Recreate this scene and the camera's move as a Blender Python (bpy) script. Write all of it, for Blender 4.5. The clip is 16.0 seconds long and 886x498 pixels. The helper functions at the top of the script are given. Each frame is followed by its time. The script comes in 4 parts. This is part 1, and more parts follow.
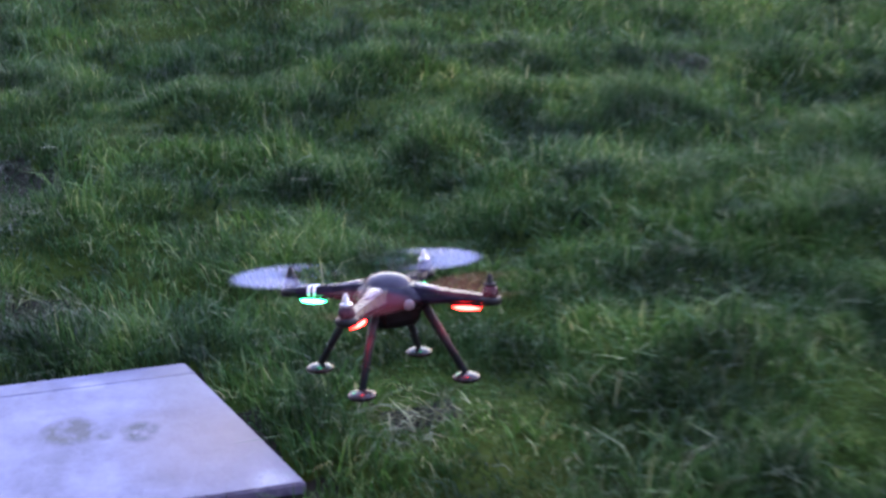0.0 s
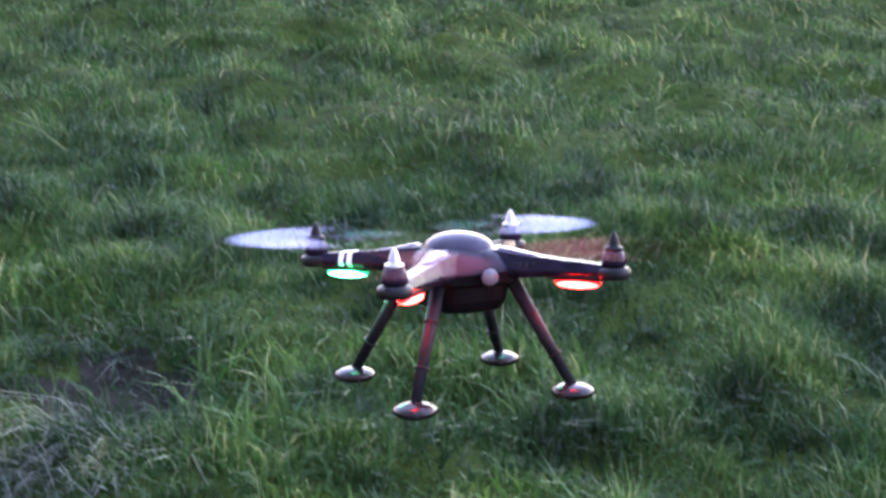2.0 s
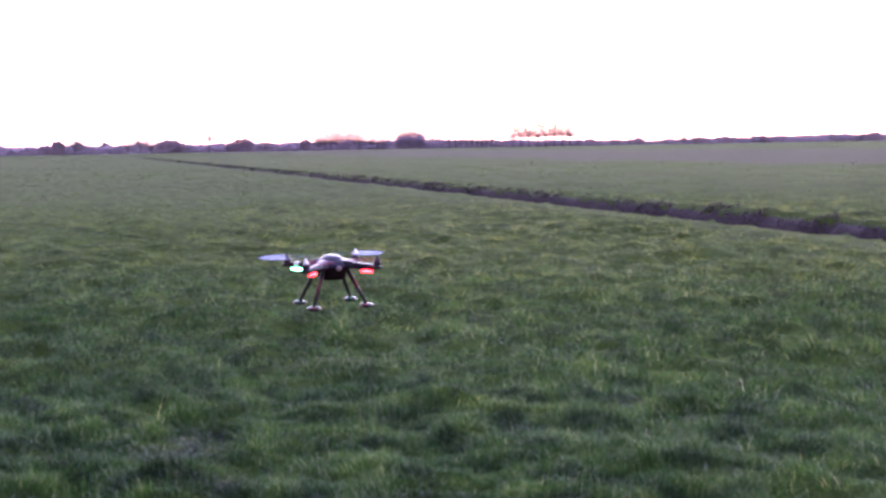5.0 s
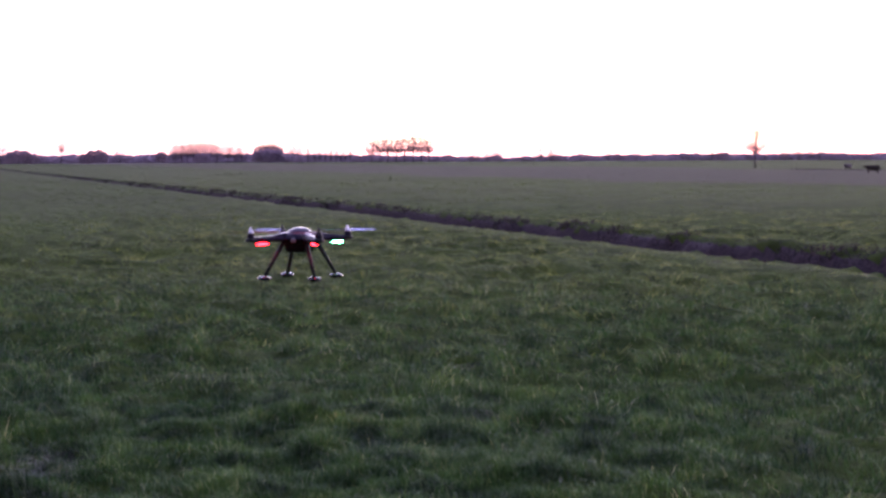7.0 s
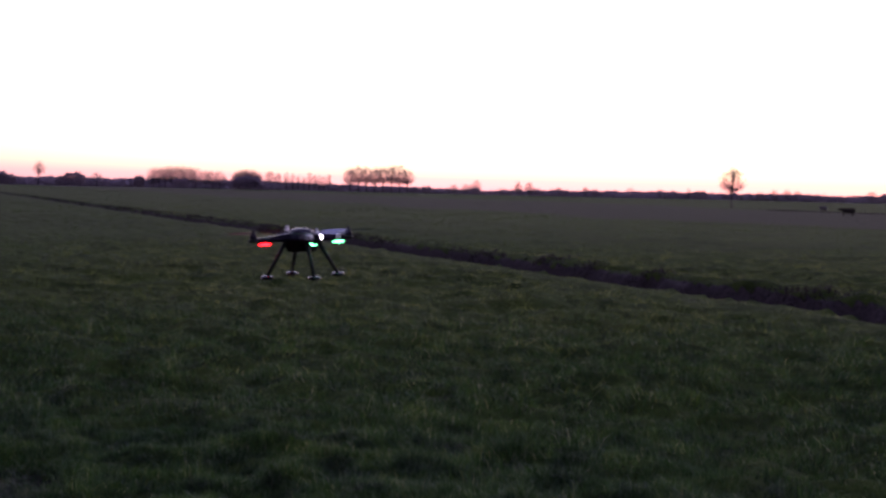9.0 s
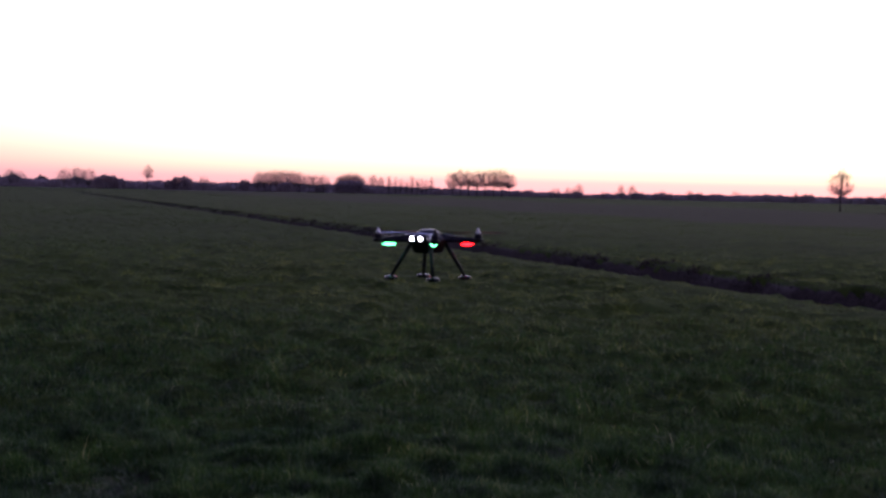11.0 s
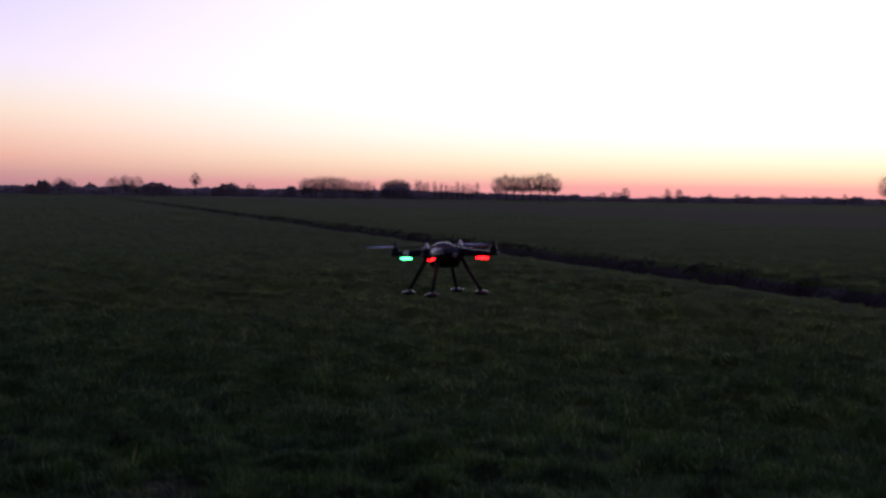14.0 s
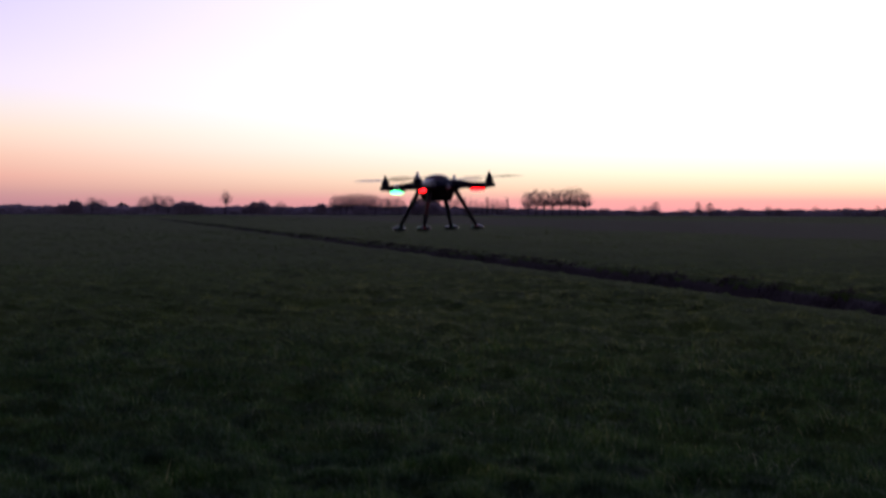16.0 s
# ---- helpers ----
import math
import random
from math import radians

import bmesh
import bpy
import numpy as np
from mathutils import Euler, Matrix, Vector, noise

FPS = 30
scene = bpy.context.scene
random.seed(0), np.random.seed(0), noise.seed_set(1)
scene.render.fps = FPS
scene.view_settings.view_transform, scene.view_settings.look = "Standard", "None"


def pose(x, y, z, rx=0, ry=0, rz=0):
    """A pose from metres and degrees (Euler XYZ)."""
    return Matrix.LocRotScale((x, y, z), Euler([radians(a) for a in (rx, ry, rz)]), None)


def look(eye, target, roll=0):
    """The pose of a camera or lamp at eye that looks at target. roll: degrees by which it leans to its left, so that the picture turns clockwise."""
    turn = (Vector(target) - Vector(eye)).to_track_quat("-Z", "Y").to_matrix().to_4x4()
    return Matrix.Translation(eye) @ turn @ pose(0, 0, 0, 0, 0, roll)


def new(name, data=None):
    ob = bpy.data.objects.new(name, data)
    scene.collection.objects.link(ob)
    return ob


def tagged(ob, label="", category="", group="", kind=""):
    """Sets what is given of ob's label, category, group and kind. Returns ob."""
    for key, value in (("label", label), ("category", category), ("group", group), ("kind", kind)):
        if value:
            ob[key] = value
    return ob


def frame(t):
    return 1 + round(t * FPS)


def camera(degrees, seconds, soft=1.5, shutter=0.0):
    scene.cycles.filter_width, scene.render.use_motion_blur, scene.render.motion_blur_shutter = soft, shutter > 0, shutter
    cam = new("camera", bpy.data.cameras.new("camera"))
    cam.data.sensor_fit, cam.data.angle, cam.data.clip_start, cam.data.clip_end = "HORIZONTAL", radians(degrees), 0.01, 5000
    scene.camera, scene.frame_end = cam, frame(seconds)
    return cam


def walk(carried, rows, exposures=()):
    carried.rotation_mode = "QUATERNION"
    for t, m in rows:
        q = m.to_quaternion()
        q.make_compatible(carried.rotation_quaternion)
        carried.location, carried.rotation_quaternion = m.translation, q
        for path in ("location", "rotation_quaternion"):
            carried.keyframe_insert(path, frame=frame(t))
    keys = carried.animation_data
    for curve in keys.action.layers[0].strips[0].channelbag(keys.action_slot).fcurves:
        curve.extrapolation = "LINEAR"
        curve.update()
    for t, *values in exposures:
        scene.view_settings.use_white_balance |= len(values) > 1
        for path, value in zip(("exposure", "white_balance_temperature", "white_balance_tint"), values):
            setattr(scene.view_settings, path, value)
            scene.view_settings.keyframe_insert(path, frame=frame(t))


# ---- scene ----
# ------------------------------------------------------------ camera and walk
cam = camera(36, 16.0, soft=2.8, shutter=0.45)


def eye_row(t, x, y, z, heading, tilt, lean):
    """Heading clockwise from +y and tilt upwards, in degrees."""
    a, e = radians(heading), radians(tilt)
    way = Vector((math.sin(a) * math.cos(e), math.cos(a) * math.cos(e), math.sin(e)))
    return (t, look(Vector((x, y, z)), Vector((x, y, z)) + way, lean))


CAMERA_ROWS = [
    (0.0, -0.614, 2.970, 1.400, -2.11, -23.75, -1.44),
    (0.5, -0.765, 3.745, 1.120, -4.30, -24.62, -1.85),
    (1.0, -0.943, 4.184, 1.000, -5.45, -20.41, -1.22),
    (1.5, -1.090, 4.316, 1.060, -4.49, -20.60, 0.84),
    (2.0, -1.102, 4.333, 1.080, -7.05, -18.09, 0.36),
    (2.5, -1.142, 4.314, 1.120, -8.75, -16.67, -0.35),
    (3.0, -1.015, 3.842, 1.250, -10.04, -13.84, -0.98),
    (3.5, -0.620, 3.100, 1.500, -12.00, -12.30, -1.60),
    (4.0, -0.180, 1.700, 1.500, -13.00, -7.93, -1.10),
    (4.5, -0.050, 0.550, 1.500, -9.90, -5.12, -0.80),
    (5.0, 0.000, 0.000, 1.500, -6.95, -4.41, -1.02),
    (7.3, 0.000, 0.000, 1.500, -0.37, -3.62, -0.08),
    (7.5, 0.000, 0.000, 1.500, 0.02, -3.41, 0.06),
    (8.0, 0.000, 0.000, 1.500, 0.71, -2.96, 0.62),
    (8.5, 0.000, 0.000, 1.500, 0.69, -2.67, 1.06),
    (9.0, 0.000, 0.000, 1.500, 0.00, -2.50, 1.26),
    (9.5, 0.000, 0.000, 1.500, -1.15, -2.48, 1.27),
    (10.0, 0.000, 0.000, 1.500, -2.40, -2.47, 1.29),
    (12.5, 0.000, 0.000, 1.500, -5.56, -2.34, 0.95),
    (13.0, 0.000, 0.000, 1.500, -5.69, -2.29, 0.91),
    (13.5, 0.000, 0.000, 1.500, -5.94, -2.26, 0.90),
    (14.0, 0.000, 0.000, 1.500, -6.23, -2.26, 0.79),
    (14.5, 0.000, 0.000, 1.500, -6.53, -2.28, 0.70),
    (15.0, 0.000, 0.000, 1.500, -6.83, -2.33, 0.50),
    (15.5, 0.000, 0.000, 1.500, -7.17, -2.36, 0.40),
    (15.8, 0.000, 0.000, 1.500, -7.37, -2.29, 0.32),
    (16.0, 0.000, 0.000, 1.500, -7.51, -1.60, 0.16),
]
EXPOSURES = [(0.0, 3.74, 6300, 0), (0.5, 3.59, 6280, 0), (1.5, 4.07, 6310, 1), (3.0, 4.39, 6420, 8), (3.7, 4.58, 6430, 15), (5.0, 3.78, 6550, 19), (7.5, 2.57, 6580, 25), (8.0, 2.22, 6600, 24),
             (8.5, 1.88, 6620, 24), (9.0, 1.38, 6640, 23), (10.0, 1.25, 6540, 22), (12.5, 0.74, 6350, 19), (13.5, 0.44, 6370, 18), (14.0, 0.27, 6400, 17), (15.5, 0.16, 6400, 16), (16.0, 0.34, 6400, 17)]
walk(cam, [eye_row(*row) for row in CAMERA_ROWS], EXPOSURES)

# ------------------------------------------------------------ world: dusk sky, the sun just below the horizon
SUN_HEADING = 27.0
world = bpy.data.worlds.new("dusk")
scene.world = world
world.use_nodes = True


def node(tree, kind, **values):
    n = tree.nodes.new(kind)
    for key, value in values.items():
        n.inputs[key.replace("_", " ")].default_value = value
    return n


def ramp(tree, stops, ease="LINEAR"):
    n = tree.nodes.new("ShaderNodeValToRGB")
    n.color_ramp.interpolation = ease
    e = n.color_ramp.elements
    while len(e) < len(stops):
        e.new(0.5)
    for el, (p, c) in zip(e, stops):
        el.position, el.color = p, (*c, 1)
    return n


def build_world():
    t = world.node_tree
    t.nodes.clear()
    out, bg = t.nodes.new("ShaderNodeOutputWorld"), t.nodes.new("ShaderNodeBackground")
    co = t.nodes.new("ShaderNodeTexCoord")
    nrm = t.nodes.new("ShaderNodeVectorMath")
    nrm.operation = "NORMALIZE"
    t.links.new(co.outputs["Generated"], nrm.inputs[0])
    sep = t.nodes.new("ShaderNodeSeparateXYZ")
    t.links.new(nrm.outputs[0], sep.inputs[0])
    # height above the horizon, stretched so that the low sky gets most of the ramp
    up = t.nodes.new("ShaderNodeMath")
    up.operation = "MAXIMUM"
    up.inputs[1].default_value = 0.0
    t.links.new(sep.outputs["Z"], up.inputs[0])
    root = t.nodes.new("ShaderNodeMath")
    root.operation = "POWER"
    root.inputs[1].default_value = 0.5
    t.links.new(up.outputs[0], root.inputs[0])

    def at(deg):
        return math.sqrt(math.sin(radians(deg)))

    # away from the afterglow, and towards it
    cool = ramp(t, [(0, (0.104, 0.063, 0.084)), (at(0.7), (0.178, 0.092, 0.096)), (at(1.4), (0.264, 0.126, 0.107)), (at(2.2), (0.292, 0.172, 0.130)), (at(3.2), (0.300, 0.232, 0.180)), (at(4.2), (0.288, 0.256, 0.242)), (at(5.5), (0.274, 0.248, 0.317)),
                    (at(8.5), (0.223, 0.202, 0.31)), (at(16), (0.152, 0.147, 0.247)), (at(30), (0.132, 0.142, 0.262)), (at(60), (0.092, 0.112, 0.220)), (1, (0.074, 0.094, 0.190))])
    warm = ramp(t, [(0, (0.302, 0.118, 0.130)), (at(0.45), (0.331, 0.147, 0.134)), (at(0.9), (0.346, 0.250, 0.172)), (at(1.5), (0.36, 0.336, 0.243)), (at(2.5), (0.403, 0.396, 0.353)), (at(4.5), (0.432, 0.425, 0.432)),
                    (at(8.5), (0.432, 0.418, 0.475)), (at(16), (0.285, 0.275, 0.351)), (at(30), (0.165, 0.168, 0.280)), (at(60), (0.096, 0.114, 0.220)), (1, (0.074, 0.094, 0.190))])
    for r in (cool, warm):
        t.links.new(root.outputs[0], r.inputs[0])
    dot = t.nodes.new("ShaderNodeVectorMath")
    dot.operation = "DOT_PRODUCT"
    a = radians(SUN_HEADING)
    dot.inputs[1].default_value = (math.sin(a), math.cos(a), 0)
    t.links.new(nrm.outputs[0], dot.inputs[0])
    glow = t.nodes.new("ShaderNodeMapRange")
    glow.interpolation_type = "SMOOTHSTEP"
    glow.inputs["From Min"].default_value, glow.inputs["From Max"].default_value = 0.50, 0.985
    t.links.new(dot.outputs["Value"], glow.inputs["Value"])
    mix = t.nodes.new("ShaderNodeMix")
    mix.data_type = "RGBA"
    t.links.new(glow.outputs[0], mix.inputs["Factor"])
    t.links.new(cool.outputs[0], mix.inputs["A"])
    t.links.new(warm.outputs[0], mix.inputs["B"])
    # a share of physical twilight sky on top
    sky = t.nodes.new("ShaderNodeTexSky")
    sky.sky_type, sky.sun_disc = "NISHITA", False
    sky.sun_elevation, sky.sun_rotation = radians(1.0), radians(SUN_HEADING)
    dim = t.nodes.new("ShaderNodeVectorMath")
    dim.operation = "SCALE"
    dim.inputs["Scale"].default_value = 0.006
    t.links.new(sky.outputs[0], dim.inputs[0])
    add = t.nodes.new("ShaderNodeVectorMath")
    add.operation = "ADD"
    # the sky away from the sunset is much darker
    side = t.nodes.new("ShaderNodeMapRange")
    side.interpolation_type = "SMOOTHSTEP"
    side.inputs["From Min"].default_value, side.inputs["From Max"].default_value = -0.75, 0.55
    side.inputs["To Min"].default_value, side.inputs["To Max"].default_value = 0.20, 1.0
    t.links.new(dot.outputs["Value"], side.inputs["Value"])
    shade = t.nodes.new("ShaderNodeVectorMath")
    shade.operation = "SCALE"
    t.links.new(mix.outputs["Result"], shade.inputs[0])
    t.links.new(side.outputs[0], shade.inputs["Scale"])
    t.links.new(shade.outputs[0], add.inputs[0])
    t.links.new(dim.outputs[0], add.inputs[1])
    t.links.new(add.outputs[0], bg.inputs["Color"])
    bg.inputs["Strength"].default_value = 2.4
    t.links.new(bg.outputs[0], out.inputs[0])


build_world()

# the last light of the sun, low and very soft
sun = new("sun", bpy.data.lights.new("sun", "SUN"))
sun.data.energy, sun.data.angle, sun.data.color = 0.03, radians(14), (1.0, 0.62, 0.40)
_a = radians(SUN_HEADING)
sun.matrix_world = look((40 * math.sin(_a), 40 * math.cos(_a), 4), (0, 0, 0))


# ------------------------------------------------------------ materials
def material(name):
    m = bpy.data.materials.new(name)
    m.use_nodes = True
    t = m.node_tree
    return m, t, t.nodes["Principled BSDF"], t.nodes["Material Output"]


def noise_tex(t, scale, detail=4.0, rough=0.55, coords="Object"):
    co = t.nodes.new("ShaderNodeTexCoord")
    n = node(t, "ShaderNodeTexNoise", Scale=scale, Detail=detail, Roughness=rough)
    t.links.new(co.outputs[coords], n.inputs["Vector"])
    return n


def bump(t, bsdf, height, strength, distance):
    b = node(t, "ShaderNodeBump", Strength=strength, Distance=distance)
    t.links.new(height, b.inputs["Height"])
    t.links.new(b.outputs[0], bsdf.inputs["Normal"])


def mixed(t, fac, a, b):
    m = t.nodes.new("ShaderNodeMix")
    m.data_type = "RGBA"
    if isinstance(fac, float):
        m.inputs["Factor"].default_value = fac
    else:
        t.links.new(fac, m.inputs["Factor"])
    for s, v in (("A", a), ("B", b)):
        if isinstance(v, tuple):
            m.inputs[s].default_value = (*v, 1)
        else:
            t.links.new(v, m.inputs[s])
    return m.outputs["Result"]


def plastic(name, colour, rough, metal=0.0, grain=260.0, coat=0.0, spread=0.5, shine=0.3, bend=1.5):
    """Moulded shell or painted part with fine grain and uneven gloss."""
    m, t, b, _ = material(name)
    n = noise_tex(t, 34.0)
    dark = tuple(c * (1 - spread) for c in colour)
    lit = tuple(min(1, c * (1 + spread)) for c in colour)
    r = ramp(t, [(0.3, dark), (0.7, lit)])
    t.links.new(n.outputs[0], r.inputs[0])
    t.links.new(r.outputs[0], b.inputs["Base Color"])
    g = node(t, "ShaderNodeMapRange", To_Min=rough * 0.8, To_Max=rough * 1.25)
    t.links.new(n.outputs[0], g.inputs["Value"])
    t.links.new(g.outputs[0], b.inputs["Roughness"])
    b.inputs["Metallic"].default_value = metal
    b.inputs["Specular IOR Level"].default_value = shine
    b.inputs["IOR"].default_value = bend
    b.inputs["Coat Weight"].default_value = coat
    b.inputs["Coat Roughness"].default_value = 0.12
    f = noise_tex(t, grain, 2.0)
    bump(t, b, f.outputs[0], 0.06, 0.001)
    return m


def glowing(name, colour, strength):
    m, t, b, _ = material(name)
    b.inputs["Base Color"].default_value = (*[0.02 + 0.3 * c for c in colour], 1)
    b.inputs["Roughness"].default_value = 0.3
    b.inputs["Emission Color"].default_value = (*colour, 1)
    b.inputs["Emission Strength"].default_value = strength
    return m


def darker_west(t, colour):
    """Multiplies the grass colour darker towards the west of the field, with a ragged border."""
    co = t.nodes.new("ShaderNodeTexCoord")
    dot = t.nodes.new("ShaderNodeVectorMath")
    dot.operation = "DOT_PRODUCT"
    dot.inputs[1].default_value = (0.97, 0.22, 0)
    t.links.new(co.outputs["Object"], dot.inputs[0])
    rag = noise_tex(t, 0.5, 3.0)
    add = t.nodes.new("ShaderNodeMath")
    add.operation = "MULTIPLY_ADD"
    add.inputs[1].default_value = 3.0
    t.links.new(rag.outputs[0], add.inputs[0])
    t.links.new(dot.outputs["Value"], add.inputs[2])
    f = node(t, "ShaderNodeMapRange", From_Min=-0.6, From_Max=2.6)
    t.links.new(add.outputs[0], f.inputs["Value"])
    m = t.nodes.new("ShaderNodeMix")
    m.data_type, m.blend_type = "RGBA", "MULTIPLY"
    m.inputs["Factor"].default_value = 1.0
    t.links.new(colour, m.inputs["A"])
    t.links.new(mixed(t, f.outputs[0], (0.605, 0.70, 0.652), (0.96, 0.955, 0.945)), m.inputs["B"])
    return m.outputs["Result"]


def grass_material(name, greens, sheen=0.18, through_share=0.35, rough=0.6, spots=1.0, broad=0.9, tuft=3.3):
    m, t, b, out = material(name)
    geo = t.nodes.new("ShaderNodeNewGeometry")
    r = ramp(t, greens)
    t.links.new(geo.outputs["Random Per Island"], r.inputs[0])
    wide = noise_tex(t, broad, 3.0)
    w = ramp(t, [(0.34, (0.64, 0.74, 0.68)), (0.52, (1, 1, 1)), (0.70, (1.17, 1.10, 0.90))])
    t.links.new(wide.outputs[0], w.inputs[0])
    # span-wide tufts, darker and yellow-green, with gap shade and sky glow painted in
    spot = noise_tex(t, tuft, 2.0)
    k = ramp(t, [(0.39, (0.34, 0.37, 0.41)), (0.46, (0.80, 0.82, 0.84)), (0.53, (1.06, 1.04, 0.95)), (0.62, (1.46, 1.34, 0.98))])
    t.links.new(spot.outputs[0], k.inputs[0])
    both = t.nodes.new("ShaderNodeMix")
    both.data_type, both.blend_type = "RGBA", "MULTIPLY"
    both.inputs["Factor"].default_value = spots
    t.links.new(w.outputs[0], both.inputs["A"])
    t.links.new(k.outputs[0], both.inputs["B"])
    mul = t.nodes.new("ShaderNodeMix")
    mul.data_type, mul.blend_type = "RGBA", "MULTIPLY"
    mul.inputs["Factor"].default_value = max(spots, 0.2)
    t.links.new(darker_west(t, r.outputs[0]), mul.inputs["A"])
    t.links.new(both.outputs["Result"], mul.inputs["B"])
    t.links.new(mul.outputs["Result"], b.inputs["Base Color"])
    b.inputs["Roughness"].default_value = rough
    b.inputs["Specular IOR Level"].default_value = sheen
    tr = t.nodes.new("ShaderNodeBsdfTranslucent")
    t.links.new(mul.outputs["Result"], tr.inputs["Color"])
    mx = t.nodes.new("ShaderNodeMixShader")
    mx.inputs[0].default_value = through_share
    t.links.new(b.outputs[0], mx.inputs[1])
    t.links.new(tr.outputs[0], mx.inputs[2])
    t.links.new(mx.outputs[0], out.inputs["Surface"])
    return m


def ground_material(name, stops):
    """Turf: short dense grass over dark soil, with worn and dry patches."""
    m, t, b, _ = material(name)
    fine = noise_tex(t, 9.0, 6.0, 0.7)
    mid = noise_tex(t, 1.6, 5.0, 0.6)
    wide = noise_tex(t, 0.09, 4.0, 0.6)
    g = ramp(t, stops)
    t.links.new(fine.outputs[0], g.inputs[0])
    p = ramp(t, [(0.36, (0.55, 0.58, 0.55)), (0.5, (0.9, 0.95, 0.9)), (0.66, (1, 1, 0.85))])
    t.links.new(mid.outputs[0], p.inputs[0])
    q = ramp(t, [(0.38, (0.8, 0.78, 0.74)), (0.55, (1, 1, 1)), (0.68, (1.0, 0.9, 0.74))])
    t.links.new(wide.outputs[0], q.inputs[0])
    last = g.outputs[0]
    for other in (p, q):
        x = t.nodes.new("ShaderNodeMix")
        x.data_type, x.blend_type = "RGBA", "MULTIPLY"
        x.inputs["Factor"].default_value = 1.0
        t.links.new(last, x.inputs["A"])
        t.links.new(other.outputs[0], x.inputs["B"])
        last = x.outputs["Result"]
    t.links.new(last, b.inputs["Base Color"])
    b.inputs["Roughness"].default_value = 0.9
    b.inputs["Specular IOR Level"].default_value = 0.02
    bump(t, b, fine.outputs[0], 0.8, 0.05)
    return m


def soil_material(name, dark, pale):
    m, t, b, _ = material(name)
    n = noise_tex(t, 14.0, 6.0, 0.7)
    r = ramp(t, [(0.35, dark), (0.7, pale)])
    t.links.new(n.outputs[0], r.inputs[0])
    t.links.new(r.outputs[0], b.inputs["Base Color"])
    b.inputs["Roughness"].default_value = 1.0
    b.inputs["Specular IOR Level"].default_value = 0.02
    bump(t, b, n.outputs[0], 0.8, 0.03)
    return m


def board_material():
    """Smooth coated board: lavender grey, rubbed brown along one side, with a splash of dried mud."""
    m, t, b, _ = material("coated_board")
    wide, fine = noise_tex(t, 6.0, 8.0, 0.72), noise_tex(t, 30.0, 6.0, 0.7)
    base = ramp(t, [(0.32, (0.052, 0.047, 0.080)), (0.5, (0.092, 0.086, 0.140)), (0.66, (0.128, 0.121, 0.192))])
    t.links.new(wide.outputs[0], base.inputs[0])
    co = t.nodes.new("ShaderNodeTexCoord")

    def near(spot, lo, hi, squeeze=(1, 1, 1)):
        """1 at a spot of the board, 0 beyond a distance from it."""
        off = t.nodes.new("ShaderNodeVectorMath")
        off.operation = "SUBTRACT"
        off.inputs[1].default_value = spot
        t.links.new(co.outputs["Object"], off.inputs[0])
        sq = t.nodes.new("ShaderNodeVectorMath")
        sq.operation = "MULTIPLY"
        sq.inputs[1].default_value = squeeze
        t.links.new(off.outputs[0], sq.inputs[0])
        ln = t.nodes.new("ShaderNodeVectorMath")
        ln.operation = "LENGTH"
        t.links.new(sq.outputs[0], ln.inputs[0])
        r = node(t, "ShaderNodeMapRange", From_Min=hi, From_Max=lo)
        t.links.new(ln.outputs["Value"], r.inputs["Value"])
        return r.outputs[0]

    def math_node(kind, a, b):
        n = t.nodes.new("ShaderNodeMath")
        n.operation, n.use_clamp = kind, True
        for k, v in enumerate((a, b)):
            if isinstance(v, float):
                n.inputs[k].default_value = v
            else:
                t.links.new(v, n.inputs[k])
        return n.outputs[0]

    rubbed = math_node("MULTIPLY", near((-1.09, 5.22, 0), 0.05, 0.27), 0.85)
    worn = mixed(t, rubbed, base.outputs[0], (0.115, 0.075, 0.072))
    worn = mixed(t, math_node("MULTIPLY", near((-1.25, 5.46, 0), 0.02, 0.16), 0.7), worn, (0.105, 0.085, 0.092))
    # dried splashes: dark rims round paler middles, broken up by grit
    grit = ramp(t, [(0.36, (0.15, 0.15, 0.15)), (0.55, (1, 1, 1))])
    t.links.new(fine.outputs[0], grit.inputs[0])
    mud = None
    for spot, size, squeeze in (((-1.43, 5.222, 0), 0.052, (1, 1.05, 1)), ((-1.29, 5.222, 0), 0.040, (1, 1.0, 1)), ((-1.36, 5.205, 0), 0.030, (1, 1.3, 1)), ((-1.512, 5.172, 0), 0.018, (1, 1.4, 1))):
        rim = math_node("SUBTRACT", near(spot, size * 0.8, size * 1.35, squeeze), math_node("MULTIPLY", near(spot, size * 0.35, size * 0.85, squeeze), 0.72))
        mud = rim if mud is None else math_node("MAXIMUM", mud, rim)
    splash = math_node("MULTIPLY", mud, grit.outputs[0])
    t.links.new(mixed(t, math_node("MULTIPLY", splash, 1.5), worn, (0.032, 0.028, 0.036)), b.inputs["Base Color"])
    # wet spots shine
    wet = near((-1.012, 5.052, 0), 0.020, 0.060, (1, 1.2, 1))
    for spot, size in (((-1.305, 5.128, 0), 0.030), ((-1.27, 5.15, 0), 0.018), ((-1.44, 5.40, 0), 0.05)):
        wet = math_node("MAXIMUM", wet, math_node("MULTIPLY", near(spot, size * 0.3, size, (1, 1.5, 1)), 0.8))
    wet = math_node("MULTIPLY", wet, grit.outputs[0])
    g = node(t, "ShaderNodeMapRange", To_Min=0.30, To_Max=0.60)
    t.links.new(fine.outputs[0], g.inputs["Value"])
    gloss = t.nodes.new("ShaderNodeMix")
    t.links.new(wet, gloss.inputs["Factor"])
    t.links.new(g.outputs[0], gloss.inputs["A"])
    gloss.inputs["B"].default_value = 0.05
    t.links.new(gloss.outputs["Result"], b.inputs["Roughness"])
